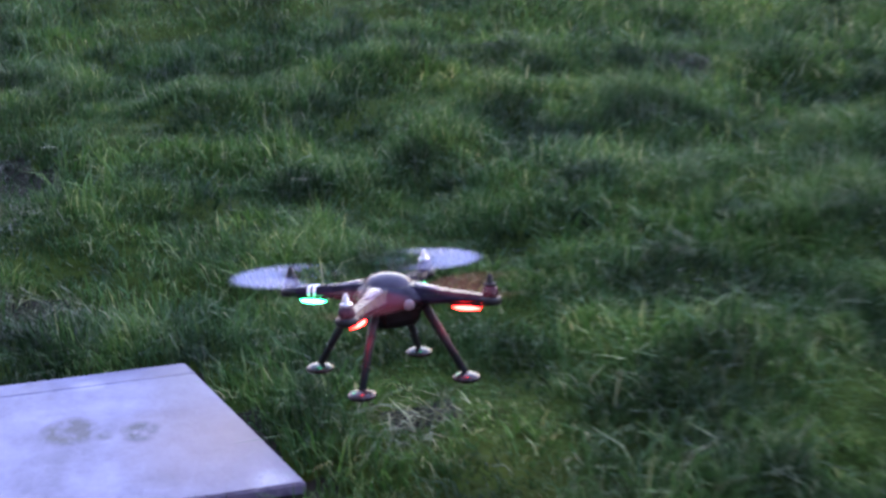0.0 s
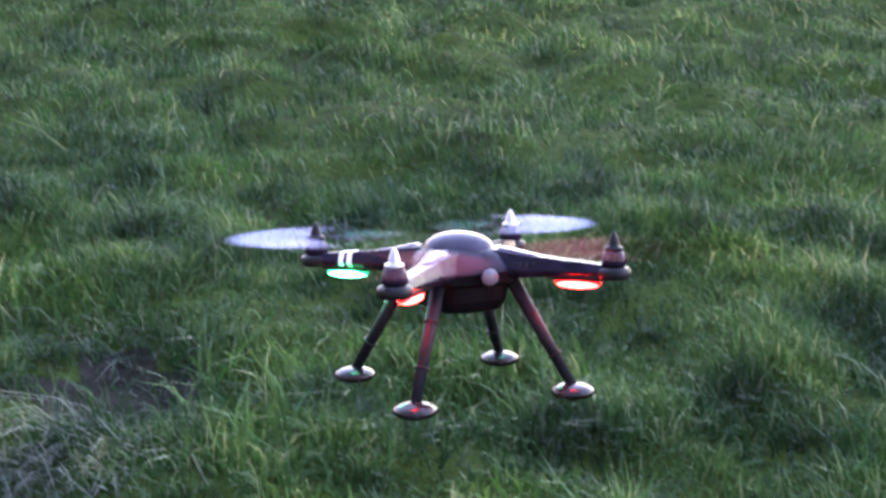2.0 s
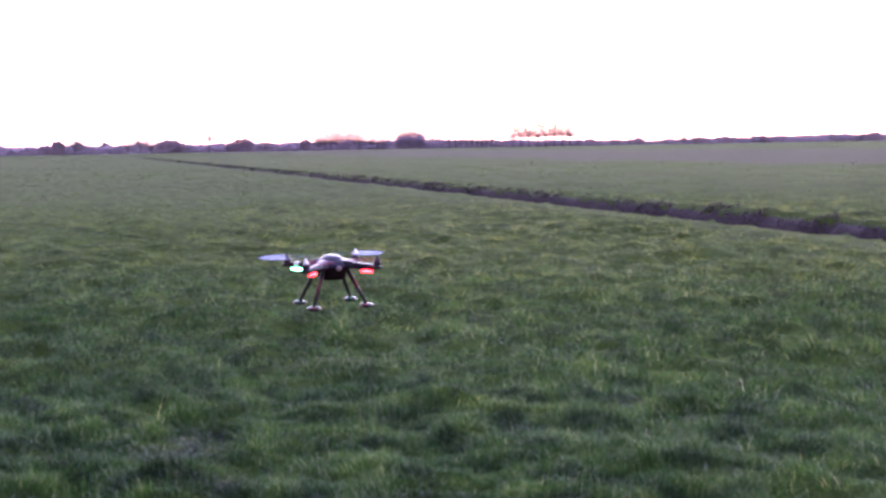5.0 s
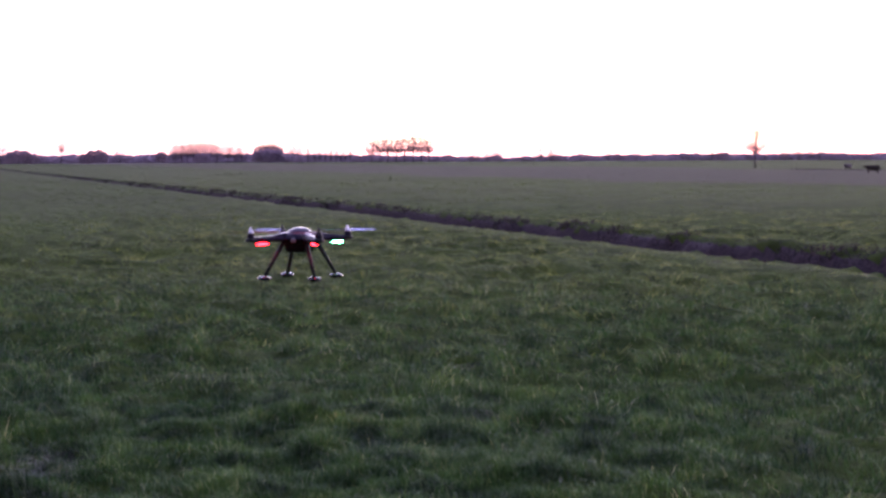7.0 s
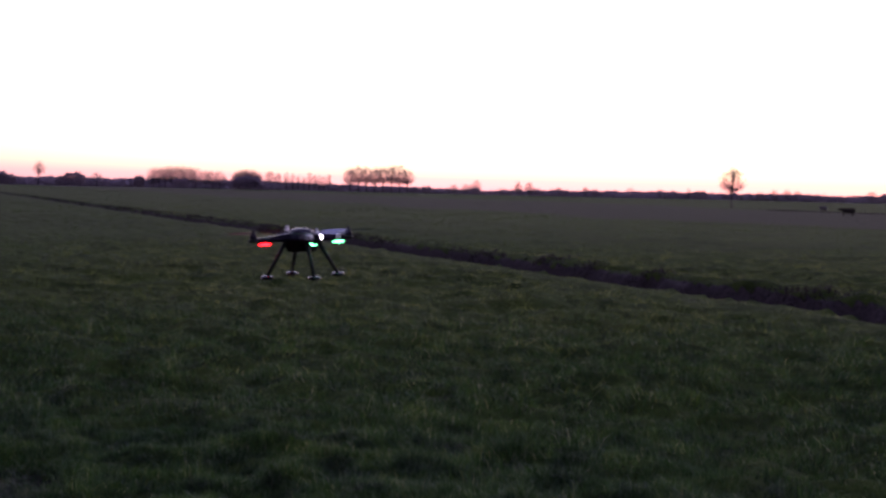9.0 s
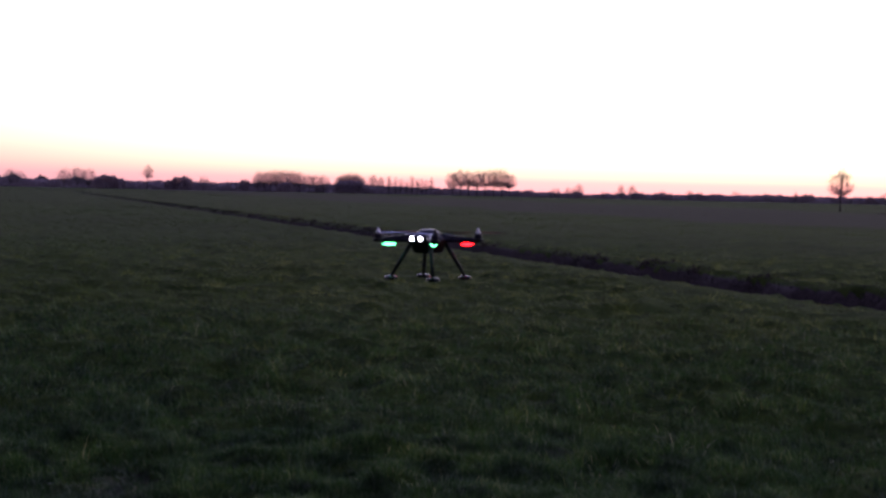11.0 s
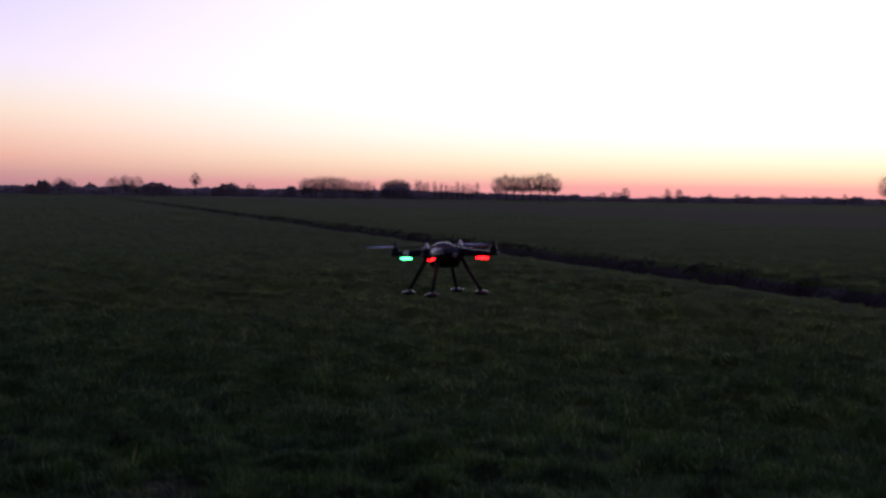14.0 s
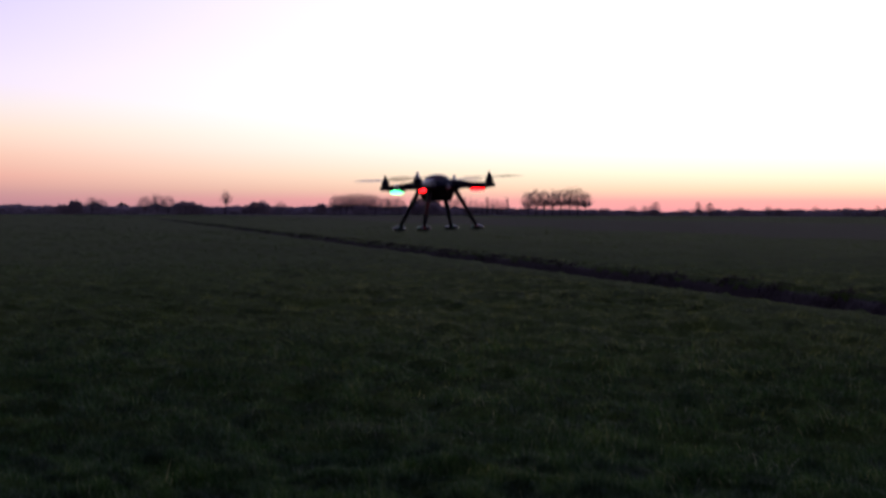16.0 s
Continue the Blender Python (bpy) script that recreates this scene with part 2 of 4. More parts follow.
    shine = node(t, "ShaderNodeMapRange", To_Min=0.22, To_Max=0.9)
    t.links.new(wet, shine.inputs["Value"])
    t.links.new(shine.outputs[0], b.inputs["Specular IOR Level"])
    bump(t, b, wide.outputs[0], 0.15, 0.02)
    return m


def twig_material(name, dark, pale):
    m, t, b, out = material(name)
    geo = t.nodes.new("ShaderNodeNewGeometry")
    r = ramp(t, [(0.0, dark), (1.0, pale)])
    t.links.new(geo.outputs["Random Per Island"], r.inputs[0])
    t.links.new(r.outputs[0], b.inputs["Base Color"])
    b.inputs["Roughness"].default_value = 0.8
    tr = t.nodes.new("ShaderNodeBsdfTranslucent")
    t.links.new(r.outputs[0], tr.inputs["Color"])
    mx = t.nodes.new("ShaderNodeMixShader")
    mx.inputs[0].default_value = 0.2
    t.links.new(b.outputs[0], mx.inputs[1])
    t.links.new(tr.outputs[0], mx.inputs[2])
    t.links.new(mx.outputs[0], out.inputs["Surface"])
    return m


def rotor_material(name, colour, cover, shine):
    """Fast blades smeared to a thin veil."""
    m, t, b, out = material(name)
    b.inputs["Base Color"].default_value = (*colour, 1)
    b.inputs["Roughness"].default_value = 0.5
    b.inputs["Specular IOR Level"].default_value = shine
    veil = t.nodes.new("ShaderNodeBsdfTransparent")
    co = t.nodes.new("ShaderNodeTexCoord")
    size = t.nodes.new("ShaderNodeVectorMath")
    size.operation = "LENGTH"
    t.links.new(co.outputs["Object"], size.inputs[0])
    far = node(t, "ShaderNodeMapRange", From_Max=0.12)
    t.links.new(size.outputs["Value"], far.inputs["Value"])
    g = ramp(t, [(0.08, (cover * 0.5,) * 3), (0.35, (cover,) * 3), (0.70, (cover * 0.95,) * 3), (0.99, (0.0,) * 3)], "EASE")
    t.links.new(far.outputs[0], g.inputs[0])
    mx = t.nodes.new("ShaderNodeMixShader")
    t.links.new(g.outputs[0], mx.inputs[0])
    t.links.new(veil.outputs[0], mx.inputs[1])
    t.links.new(b.outputs[0], mx.inputs[2])
    t.links.new(mx.outputs[0], out.inputs["Surface"])
    return m


def canopy_material():
    m, t, b, _ = material("smoked_canopy")
    n = noise_tex(t, 40.0)
    r = ramp(t, [(0.3, (0.026, 0.022, 0.033)), (0.7, (0.044, 0.038, 0.054))])
    t.links.new(n.outputs[0], r.inputs[0])
    t.links.new(r.outputs[0], b.inputs["Base Color"])
    b.inputs["Roughness"].default_value = 0.16
    b.inputs["IOR"].default_value = 1.3
    b.inputs["Specular IOR Level"].default_value = 0.10
    return m


# dark soil tone, lowered further for the shade between blades
M_TURF = ground_material("turf", [(0.30, (0.014, 0.018, 0.005)), (0.48, (0.026, 0.037, 0.008)), (0.62, (0.037, 0.053, 0.011)), (0.78, (0.054, 0.066, 0.017))])
# same turf farther out, with less of that shade in its colour
M_FAR_TURF = ground_material("far_turf", [(0.30, (0.027, 0.036, 0.0085)), (0.48, (0.035, 0.046, 0.011)), (0.62, (0.041, 0.053, 0.0135)), (0.78, (0.047, 0.059, 0.017))])
M_GRASS = grass_material("grass_blades", [(0.0, (0.018, 0.041, 0.012)), (0.35, (0.031, 0.072, 0.019)), (0.7, (0.050, 0.101, 0.027)), (0.90, (0.086, 0.130, 0.044)), (0.96, (0.16, 0.19, 0.09)), (1.0, (0.26, 0.255, 0.16))])
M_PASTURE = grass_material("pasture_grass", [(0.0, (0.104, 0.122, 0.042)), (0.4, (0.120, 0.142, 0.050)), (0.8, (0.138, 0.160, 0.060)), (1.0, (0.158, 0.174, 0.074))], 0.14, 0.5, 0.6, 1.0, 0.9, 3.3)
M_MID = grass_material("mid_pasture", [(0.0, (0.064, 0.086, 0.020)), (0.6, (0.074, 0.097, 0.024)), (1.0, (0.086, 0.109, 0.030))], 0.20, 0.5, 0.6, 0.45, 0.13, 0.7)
# grass greyed for the distance: haze put into its colour
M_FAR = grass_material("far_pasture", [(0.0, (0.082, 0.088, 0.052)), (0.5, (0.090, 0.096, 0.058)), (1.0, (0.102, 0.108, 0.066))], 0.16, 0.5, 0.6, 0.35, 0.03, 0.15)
M_DRY = grass_material("dry_grass", [(0.0, (0.045, 0.055, 0.030)), (0.5, (0.090, 0.098, 0.062)), (1.0, (0.21, 0.205, 0.15))])
M_SOIL = soil_material("bare_soil", (0.008, 0.008, 0.006), (0.026, 0.023, 0.018))
M_BANK = soil_material("ditch_mud", (0.022, 0.016, 0.018), (0.052, 0.039, 0.040))
M_REED = grass_material("bank_reeds", [(0.0, (0.024, 0.018, 0.020)), (0.6, (0.036, 0.028, 0.029)), (1.0, (0.056, 0.044, 0.042))], 0.1, 0.3, 0.7, 0.4)
M_STUBBLE = soil_material("brown_stubble", (0.036, 0.034, 0.021), (0.048, 0.044, 0.028))
M_STRAW = grass_material("stubble_straw", [(0.0, (0.050, 0.047, 0.030)), (0.6, (0.058, 0.054, 0.035)), (1.0, (0.068, 0.063, 0.042))], 0.1, 0.5, 0.7, 0.3, 0.05, 0.3)
M_BOARD = board_material()
M_SHELL = plastic("dark_shell", (0.0100, 0.0074, 0.0158), 0.27, 0.0, shine=0.12, bend=1.35)
M_PANEL = plastic("glossy_panel", (0.044, 0.026, 0.050), 0.24, 0.0, shine=0.27)
M_BLACK = plastic("black_plastic", (0.006, 0.0055, 0.006), 0.45, 0.0, shine=0.14)
M_BAY = plastic("bay_plastic", (0.0022, 0.0028, 0.0034), 0.5, 0.0, shine=0.05)
M_LEG = plastic("leg_plastic", (0.0062, 0.0076, 0.0094), 0.5, 0.0, shine=0.10)
M_FOOT = plastic("foot_plastic", (0.008, 0.007, 0.008), 0.26, 0.0, shine=0.22)
M_SILVER = plastic("bare_aluminium", (0.36, 0.34, 0.36), 0.34, 0.9, spread=0.1)
M_WHITE = plastic("white_paint", (0.80, 0.79, 0.80), 0.4, spread=0.06)
M_LENS = plastic("frosted_lens", (0.085, 0.075, 0.090), 0.36, spread=0.1, coat=0.2)
M_CANOPY = canopy_material()
M_GREEN = glowing("green_light", (0.010, 1.0, 0.30), 0.045)
M_GREEN_CORE = glowing("green_light_core", (0.075, 1.0, 0.36), 5.0)
M_RED = glowing("red_light", (1.0, 0.002, 0.003), 0.09)
M_RED_CORE = glowing("red_light_core", (1.0, 0.0070, 0.0076), 10.0)
M_HEAD = glowing("white_headlight", (0.92, 0.92, 1.0), 7.0)
M_VEIL = rotor_material("pale_rotor_veil", (0.30, 0.29, 0.46), 0.21, 0.25)
M_RED_VEIL = rotor_material("red_rotor_veil", (0.27, 0.030, 0.042), 0.065, 0.05)
# mauve lift in the twig colour stands for distance haze
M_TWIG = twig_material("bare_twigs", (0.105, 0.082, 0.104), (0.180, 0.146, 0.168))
M_BARK = soil_material("bark", (0.035, 0.027, 0.030), (0.085, 0.066, 0.066))
M_ROOF = soil_material("weathered_roof", (0.050, 0.036, 0.046), (0.095, 0.072, 0.082))
# lilac tint of the far bushes and hedge: haze put into their colour
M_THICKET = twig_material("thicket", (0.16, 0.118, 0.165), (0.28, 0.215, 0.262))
M_HIDE = soil_material("dark_hide", (0.012, 0.010, 0.010), (0.035, 0.026, 0.024))
M_PALE_HIDE = soil_material("grey_hide", (0.06, 0.050, 0.055), (0.12, 0.10, 0.105))


# ------------------------------------------------------------ mesh helpers
def part(name, bm, mat, parent=None, label="", smooth=True):
    me = bpy.data.meshes.new(name)
    bm.normal_update()
    bm.to_mesh(me)
    bm.free()
    me.materials.append(mat)
    if smooth:
        me.polygons.foreach_set("use_smooth", [True] * len(me.polygons))
    ob = new(name, me)
    if parent:
        ob.parent = parent
    if label:
        ob["label"] = label
    return ob


def mesh_of(name, verts, faces, mat, parent=None, smooth=False):
    """A mesh from numpy arrays of corners and of triangles or quads."""
    me = bpy.data.meshes.new(name)
    n, k = faces.shape
    me.vertices.add(len(verts))
    me.vertices.foreach_set("co", verts.astype(np.float32).ravel())
    me.loops.add(n * k)
    me.loops.foreach_set("vertex_index", faces.astype(np.int32).ravel())
    me.polygons.add(n)
    me.polygons.foreach_set("loop_start", np.arange(0, n * k, k, dtype=np.int32))
    me.polygons.foreach_set("use_smooth", np.full(n, smooth))
    me.update(calc_edges=True)
    me.materials.append(mat)
    ob = new(name, me)
    if parent:
        ob.parent = parent
    return ob


def loft(bm, rings, close=True):
    """Skin rings of equally many points; cap both ends."""
    rows = [[bm.verts.new(p) for p in ring] for ring in rings]
    n = len(rows[0])
    for a, b in zip(rows, rows[1:]):
        for i in range(n):
            bm.faces.new((a[i], a[(i + 1) % n], b[(i + 1) % n], b[i]))
    if close:
        bm.faces.new(rows[0][::-1])
        bm.faces.new(rows[-1])
    bmesh.ops.recalc_face_normals(bm, faces=bm.faces)
    return bm


def turned(profile, n=24, at=(0, 0, 0)):
    """A turned body from (radius, height) pairs."""
    bm = bmesh.new()
    loft(bm, [[(at[0] + r * math.cos(k * math.tau / n), at[1] + r * math.sin(k * math.tau / n), at[2] + z) for k in range(n)] for r, z in profile])
    return bm


def tube(a, b, ra, rb, n=12):
    a, b = Vector(a), Vector(b)
    d = (b - a).normalized()
    u = d.orthogonal().normalized()
    v = d.cross(u)
    bm = bmesh.new()
    loft(bm, [[c + r * (math.cos(k * math.tau / n) * u + math.sin(k * math.tau / n) * v) for k in range(n)] for c, r in ((a, ra), (b, rb))])
    return bm


LATTICE = np.random.RandomState(7).rand(256, 256)


def field(x, y, scale, seed=0):
    """Smooth value noise from 0 to 1 with cells of 1 / scale metres."""
    x, y = x * scale + 17.3 * seed, y * scale + 9.7 * seed
    i, j = np.floor(x).astype(int), np.floor(y).astype(int)
    u, v = x - i, y - j
    u, v = u * u * (3 - 2 * u), v * v * (3 - 2 * v)
    g = lambda a, b: LATTICE[a % 256, b % 256]
    return (g(i, j) * (1 - u) + g(i + 1, j) * u) * (1 - v) + (g(i, j + 1) * (1 - u) + g(i + 1, j + 1) * u) * v


# ------------------------------------------------------------ the field, its ditch and its turf
# the ditch runs straight: its near edge is the line x = 12.1 - 0.406 y
DITCH = Vector((-0.406, 1.0)).normalized()
ACROSS = Vector((DITCH.y, -DITCH.x))
ORIGIN = Vector((11.75, 0.0))
WIDTH, DEPTH = 1.65, 0.75


def width(x, y):
    """The ditch's width, which shrinks to a furrow towards its far end."""
    l = (x - ORIGIN.x) * DITCH.x + (y - ORIGIN.y) * DITCH.y
    return WIDTH * (1 - 0.52 * np.clip((l - 22) / 75, 0, 1))


PATCHES = [(-2.03, 6.63, 0.22), (-1.66, 5.80, 0.12), (-0.79, 5.31, 0.10), (-0.02, 9.69, 0.16), (0.11, 7.70, 0.12), (0.93, 13.68, 0.22)]
STUBBLE = (30.0, 80.0)
BOARD = [(-1.26, 5.501), (-0.947, 5.044), (-1.673, 4.857), (-1.986, 5.314)]


def stubble_edges(x, y):
    """Where the brown strip begins and ends, with a wandering border."""
    wob = field(x, y, 0.06, 6) - 0.5
    return STUBBLE[0] + 9 * wob, STUBBLE[1] + 8 * wob


def across(x, y):
    return (x - ORIGIN.x) * ACROSS.x + (y - ORIGIN.y) * ACROSS.y


def height(x, y):
    """Ground level with hummocks, the ditch and a gentle swell far off."""
    s = across(x, y)
    h = 0.11 * (field(x, y, 2.7) - 0.5) + 0.07 * (field(x, y, 0.8, 1) - 0.5) + 0.115 * (field(x, y, 4.6, 2) - 0.5)
    h = h * np.where(s < 0, np.clip(-s / 1.6, 0.30, 1), 1)
    # trodden flatter round the landing board
    h = h * (1 - 0.38 * np.exp(-(((x + 0.6) / 2.6) ** 2 + ((y - 7.2) / 2.8) ** 2) ** 2))
    edge = (0.5 * (field(x, y, 0.7, 3) - 0.5) + 0.3 * (field(x, y, 2.2, 4) - 0.5)) * np.clip(1 - (y - 16) / 24, 0.15, 1)
    wide = width(x, y)
    a = np.clip((s + 0.12 * edge) / 0.35, 0, 1)
    b = np.clip((wide - s + edge) / 0.5, 0, 1)
    cut = (a * a * (3 - 2 * a)) * (b * b * (3 - 2 * b))
    lip = 0.10 * np.exp(-((s - wide - 0.4) / 0.7) ** 2) + 0.05 * np.exp(-((s + 0.4) / 0.5) ** 2)
    far = np.exp(-(x * x + (y - 12) ** 2) / 60.0 ** 2)
    for px, py, r in PATCHES:
        h = h - 0.035 * np.exp(-((x - px) ** 2 + (y - py) ** 2) / (r * 0.8) ** 2)
    d = board_distance(x, y)
    h = np.where(d < 0.12, h * np.clip(d / 0.12, 0, 1) - 0.01, h)
    return h * (0.35 + 0.65 * far) + lip - DEPTH * cut * (wide / WIDTH) ** 2


def board_distance(x, y):
    """Distance outside the landing board, 0 within it."""
    c = np.array(BOARD)
    out = np.full(np.shape(x), -9.0)
    for p, q in zip(c, np.roll(c, -1, 0)):
        e = (q - p) / np.linalg.norm(q - p)
        out = np.maximum(out, -((x - p[0]) * e[1] - (y - p[1]) * e[0]))
    return np.maximum(out, 0)


def build_ground():
    def steps(dense, near, far_end):
        """Positions that are dense within a stretch and widen beyond it."""
        lo, hi, d = dense
        mid = list(np.arange(lo, hi, d))
        out, p, w = [], hi, d
        while p < far_end:
            out.append(p)
            w *= near
            p += w
        low, p, w = [], lo - d, d
        while p > -far_end:
            low.append(p)
            w *= near
            p -= w
        return np.array(low[::-1] + mid + out)

    s = steps((-17.0, 4.5, 0.075), 1.12, 3200)
    l = steps((-1.0, 26.0, 0.10), 1.035, 3200)
    S, L = np.meshgrid(s, l)
    x = ORIGIN.x + S * ACROSS.x + L * DITCH.x
    y = ORIGIN.y + S * ACROSS.y + L * DITCH.y
    z = height(x, y)
    v = np.stack([x, y, z], -1).reshape(-1, 3)
    n, m = S.shape
    i = np.arange(n * m).reshape(n, m)
    f = np.stack([i[:-1, :-1], i[1:, :-1], i[1:, 1:], i[:-1, 1:]], -1).reshape(-1, 4)[:, ::-1]
    ob = mesh_of("ground", v, f, M_TURF, smooth=True)
    ob.data.materials.append(M_BANK)
    ob.data.materials.append(M_SOIL)
    ob.data.materials.append(M_STUBBLE)
    ob.data.materials.append(M_FAR_TURF)
    c = v[f].mean(1)
    sc = across(c[:, 0], c[:, 1])
    slot = np.where((sc > 0.02) & (sc < width(c[:, 0], c[:, 1]) + 0.40) & (c[:, 2] < 0.03), 1, 0)
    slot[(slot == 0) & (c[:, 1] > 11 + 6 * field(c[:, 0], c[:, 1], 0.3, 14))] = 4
    lo, hi = stubble_edges(c[:, 0], c[:, 1])
    slot[(sc > lo) & (sc < hi)] = 3
    for px, py, r in PATCHES:
        slot[np.hypot(c[:, 0] - px, c[:, 1] - py) < r * (0.45 + 0.5 * field(c[:, 0], c[:, 1], 9.0, 5))] = 2
    slot[(board_distance(c[:, 0], c[:, 1]) < 0.035)] = 2
    ob.data.polygons.foreach_set("material_index", slot.astype(np.int32))
    return tagged(ob, "flat green pasture with hummocks and bare spots", "field", kind="structure")


ground = build_ground()


def blades(name, n, box, tall, wide, seed, mat, keep=None, lean=0.45, segments=2, clump=3.2, brown=False, bare=True, stray=1.1):
    """Grass blades over a rectangle (x0, x1, y0, y1); each one bent, tapered and turned at random."""
    r = np.random.RandomState(seed)
    x = r.uniform(box[0], box[1], n)
    y = r.uniform(box[2], box[3], n)
    tuft = 0.6 * field(x, y, clump, 11) + 0.4 * field(x, y, clump * 2.7, 12)
    ok = r.rand(n) < np.clip((tuft - 0.20) * 3.4, 0.58, 1)
    ok &= board_distance(x, y) > 0.015 + 0.03 * r.rand(n)
    s = across(x, y)
    ok &= (s < -0.08) | (s > width(x, y) + 0.26)
    lo, hi = stubble_edges(x, y)
    blur = 3.0 * r.randn(n)
    ok &= ((s + blur < lo) | (s + blur > hi)) ^ brown
    for px, py, q in PATCHES if bare else ():
        d = np.hypot(x - px, y - py)
        ok &= (d > q * (0.5 + 0.5 * r.rand(n))) | (r.rand(n) < 0.06)
    if keep is not None:
        ok &= keep(x, y)
    x, y, tuft = x[ok], y[ok], tuft[ok]
    n = len(x)
    h = tall * (0.22 + 2.3 * np.clip(tuft, 0, 1) ** 2.3) * r.uniform(0.5, 1.3, n)
    # grazed short along the brink of the ditch
    s = across(x, y)
    h = h * np.where((s > -0.9) & (s < 0), 0.55, 1.0)
    w = wide * r.uniform(0.6, 1.3, n)
    turn = r.uniform(0, math.tau, n)
    # the blades of a tuft fall the same way
    fall = math.tau * (field(x, y, 1.1, 21) * 0.7 + field(x, y, 4.0, 22) * 0.5) + r.normal(0, stray, n)
    bend = h * lean * r.uniform(0.2, 2.4, n)
    z = height(x, y) - 0.006
    cx, cy = np.cos(turn) * w / 2, np.sin(turn) * w / 2
    fx, fy = np.cos(fall) * bend, np.sin(fall) * bend
    base = np.stack([x, y, z], -1)
    side = np.stack([cx, cy, np.zeros(n)], -1)
    if segments == 2:
        mid = base + np.stack([fx * 0.32, fy * 0.32, h * 0.55], -1)
        tip = base + np.stack([fx, fy, h * np.clip(1.02 - 0.22 * bend / h, 0.5, 1)], -1)
        v = np.stack([base - side, base + side, mid - side * 0.8, mid + side * 0.8, tip], 1).reshape(-1, 3)
        k = (np.arange(n) * 5)[:, None]
        f = np.concatenate([k + [0, 1, 3], k + [0, 3, 2], k + [2, 3, 4]], 1).reshape(-1, 3)
    else:
        tip = base + np.stack([fx, fy, h * 0.9], -1)
        v = np.stack([base - side, base + side, tip], 1).reshape(-1, 3)
        k = (np.arange(n) * 3)[:, None]
        f = (k + [0, 1, 2]).reshape(-1, 3)
    return mesh_of(name, v, f, mat)


def near_view(x, y):
    """The stretch that the camera sees from close by, thinning out towards its rim."""
    r = np.random.RandomState(78)
    rim = np.minimum(np.minimum(x + 3.9 + 0.25 * (y - 5), 1.5 + 0.15 * (y - 5) - x), 8.8 - y)
    return r.rand(len(x)) < np.clip(rim / 1.3, 0, 1)


def sector(x, y):
    """What the camera can look at, left and right of the field's middle."""
    return (x > -0.66 * y - 0.6) & (x < 0.44 * y + 0.6)


def fades(lo, hi, way):
    """Within the sector, thinning out towards one end of a stretch."""
    r = np.random.RandomState(77)
    return lambda x, y: sector(x, y) & (r.rand(len(y)) < np.clip((y - lo) / (hi - lo) if way > 0 else (hi - y) / (hi - lo), 0.0, 1))


LUSH = "lush green meadow grass in uneven wind-laid tufts"
tagged(blades("meadow_grass", 330000, (-4.2, 1.6, 4.6, 8.8), 0.066, 0.0036, 1, M_GRASS, near_view, lean=0.5, clump=5.2, stray=1.7), LUSH, "grass", kind="stuff")
tagged(blades("meadow_grass", 270000, (-7.5, 5.5, 4.4, 17.0), 0.078, 0.0060, 2, M_GRASS, fades(10, 17, -1), lean=0.55, clump=4.4, stray=1.5), LUSH, "grass", kind="stuff")
tagged(blades("meadow_grass", 90000, (-6.0, 6.5, -3.5, 5.0), 0.078, 0.0075, 8, M_GRASS, lambda x, y: ~near_view(x, y), lean=0.55, clump=4.4, stray=1.5), LUSH, "grass", kind="stuff")
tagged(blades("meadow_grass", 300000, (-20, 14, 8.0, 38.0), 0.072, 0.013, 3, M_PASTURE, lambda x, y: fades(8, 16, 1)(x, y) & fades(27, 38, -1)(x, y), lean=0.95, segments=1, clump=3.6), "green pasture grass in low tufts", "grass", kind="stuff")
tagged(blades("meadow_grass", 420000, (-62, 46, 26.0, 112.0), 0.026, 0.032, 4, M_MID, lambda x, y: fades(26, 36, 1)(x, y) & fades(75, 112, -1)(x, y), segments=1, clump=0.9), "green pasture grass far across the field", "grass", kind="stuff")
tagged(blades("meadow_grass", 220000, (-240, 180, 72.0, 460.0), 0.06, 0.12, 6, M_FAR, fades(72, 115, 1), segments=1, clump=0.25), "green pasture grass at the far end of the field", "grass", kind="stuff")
tagged(blades("stubble", 160000, (-200, 160, 55.0, 430.0), 0.04, 0.06, 7, M_STRAW, sector, segments=1, clump=0.3, brown=True), "brown dead grass on a far strip of field", "grass", kind="stuff")


def dry_spots(x, y):
    near = np.zeros(len(x), bool)
    for px, py, q in PATCHES + [(-1.62, 5.72, 0.15), (-1.57, 5.60, 0.12), (-2.2, 6.85, 0.15), (-2.28, 6.52, 0.24), (-1.98, 6.36, 0.16)]:
        near |= np.hypot(x - px, y - py) < q * (0.3 + 1.3 * field(x, y, 11.0, 51))
    return near


tagged(blades("dry_grass", 150000, (-3, 1.3, 5.2, 14.2), 0.060, 0.0045, 5, M_DRY, dry_spots, lean=1.3, bare=False), "pale dry grass round bare spots", "grass", kind="stuff")


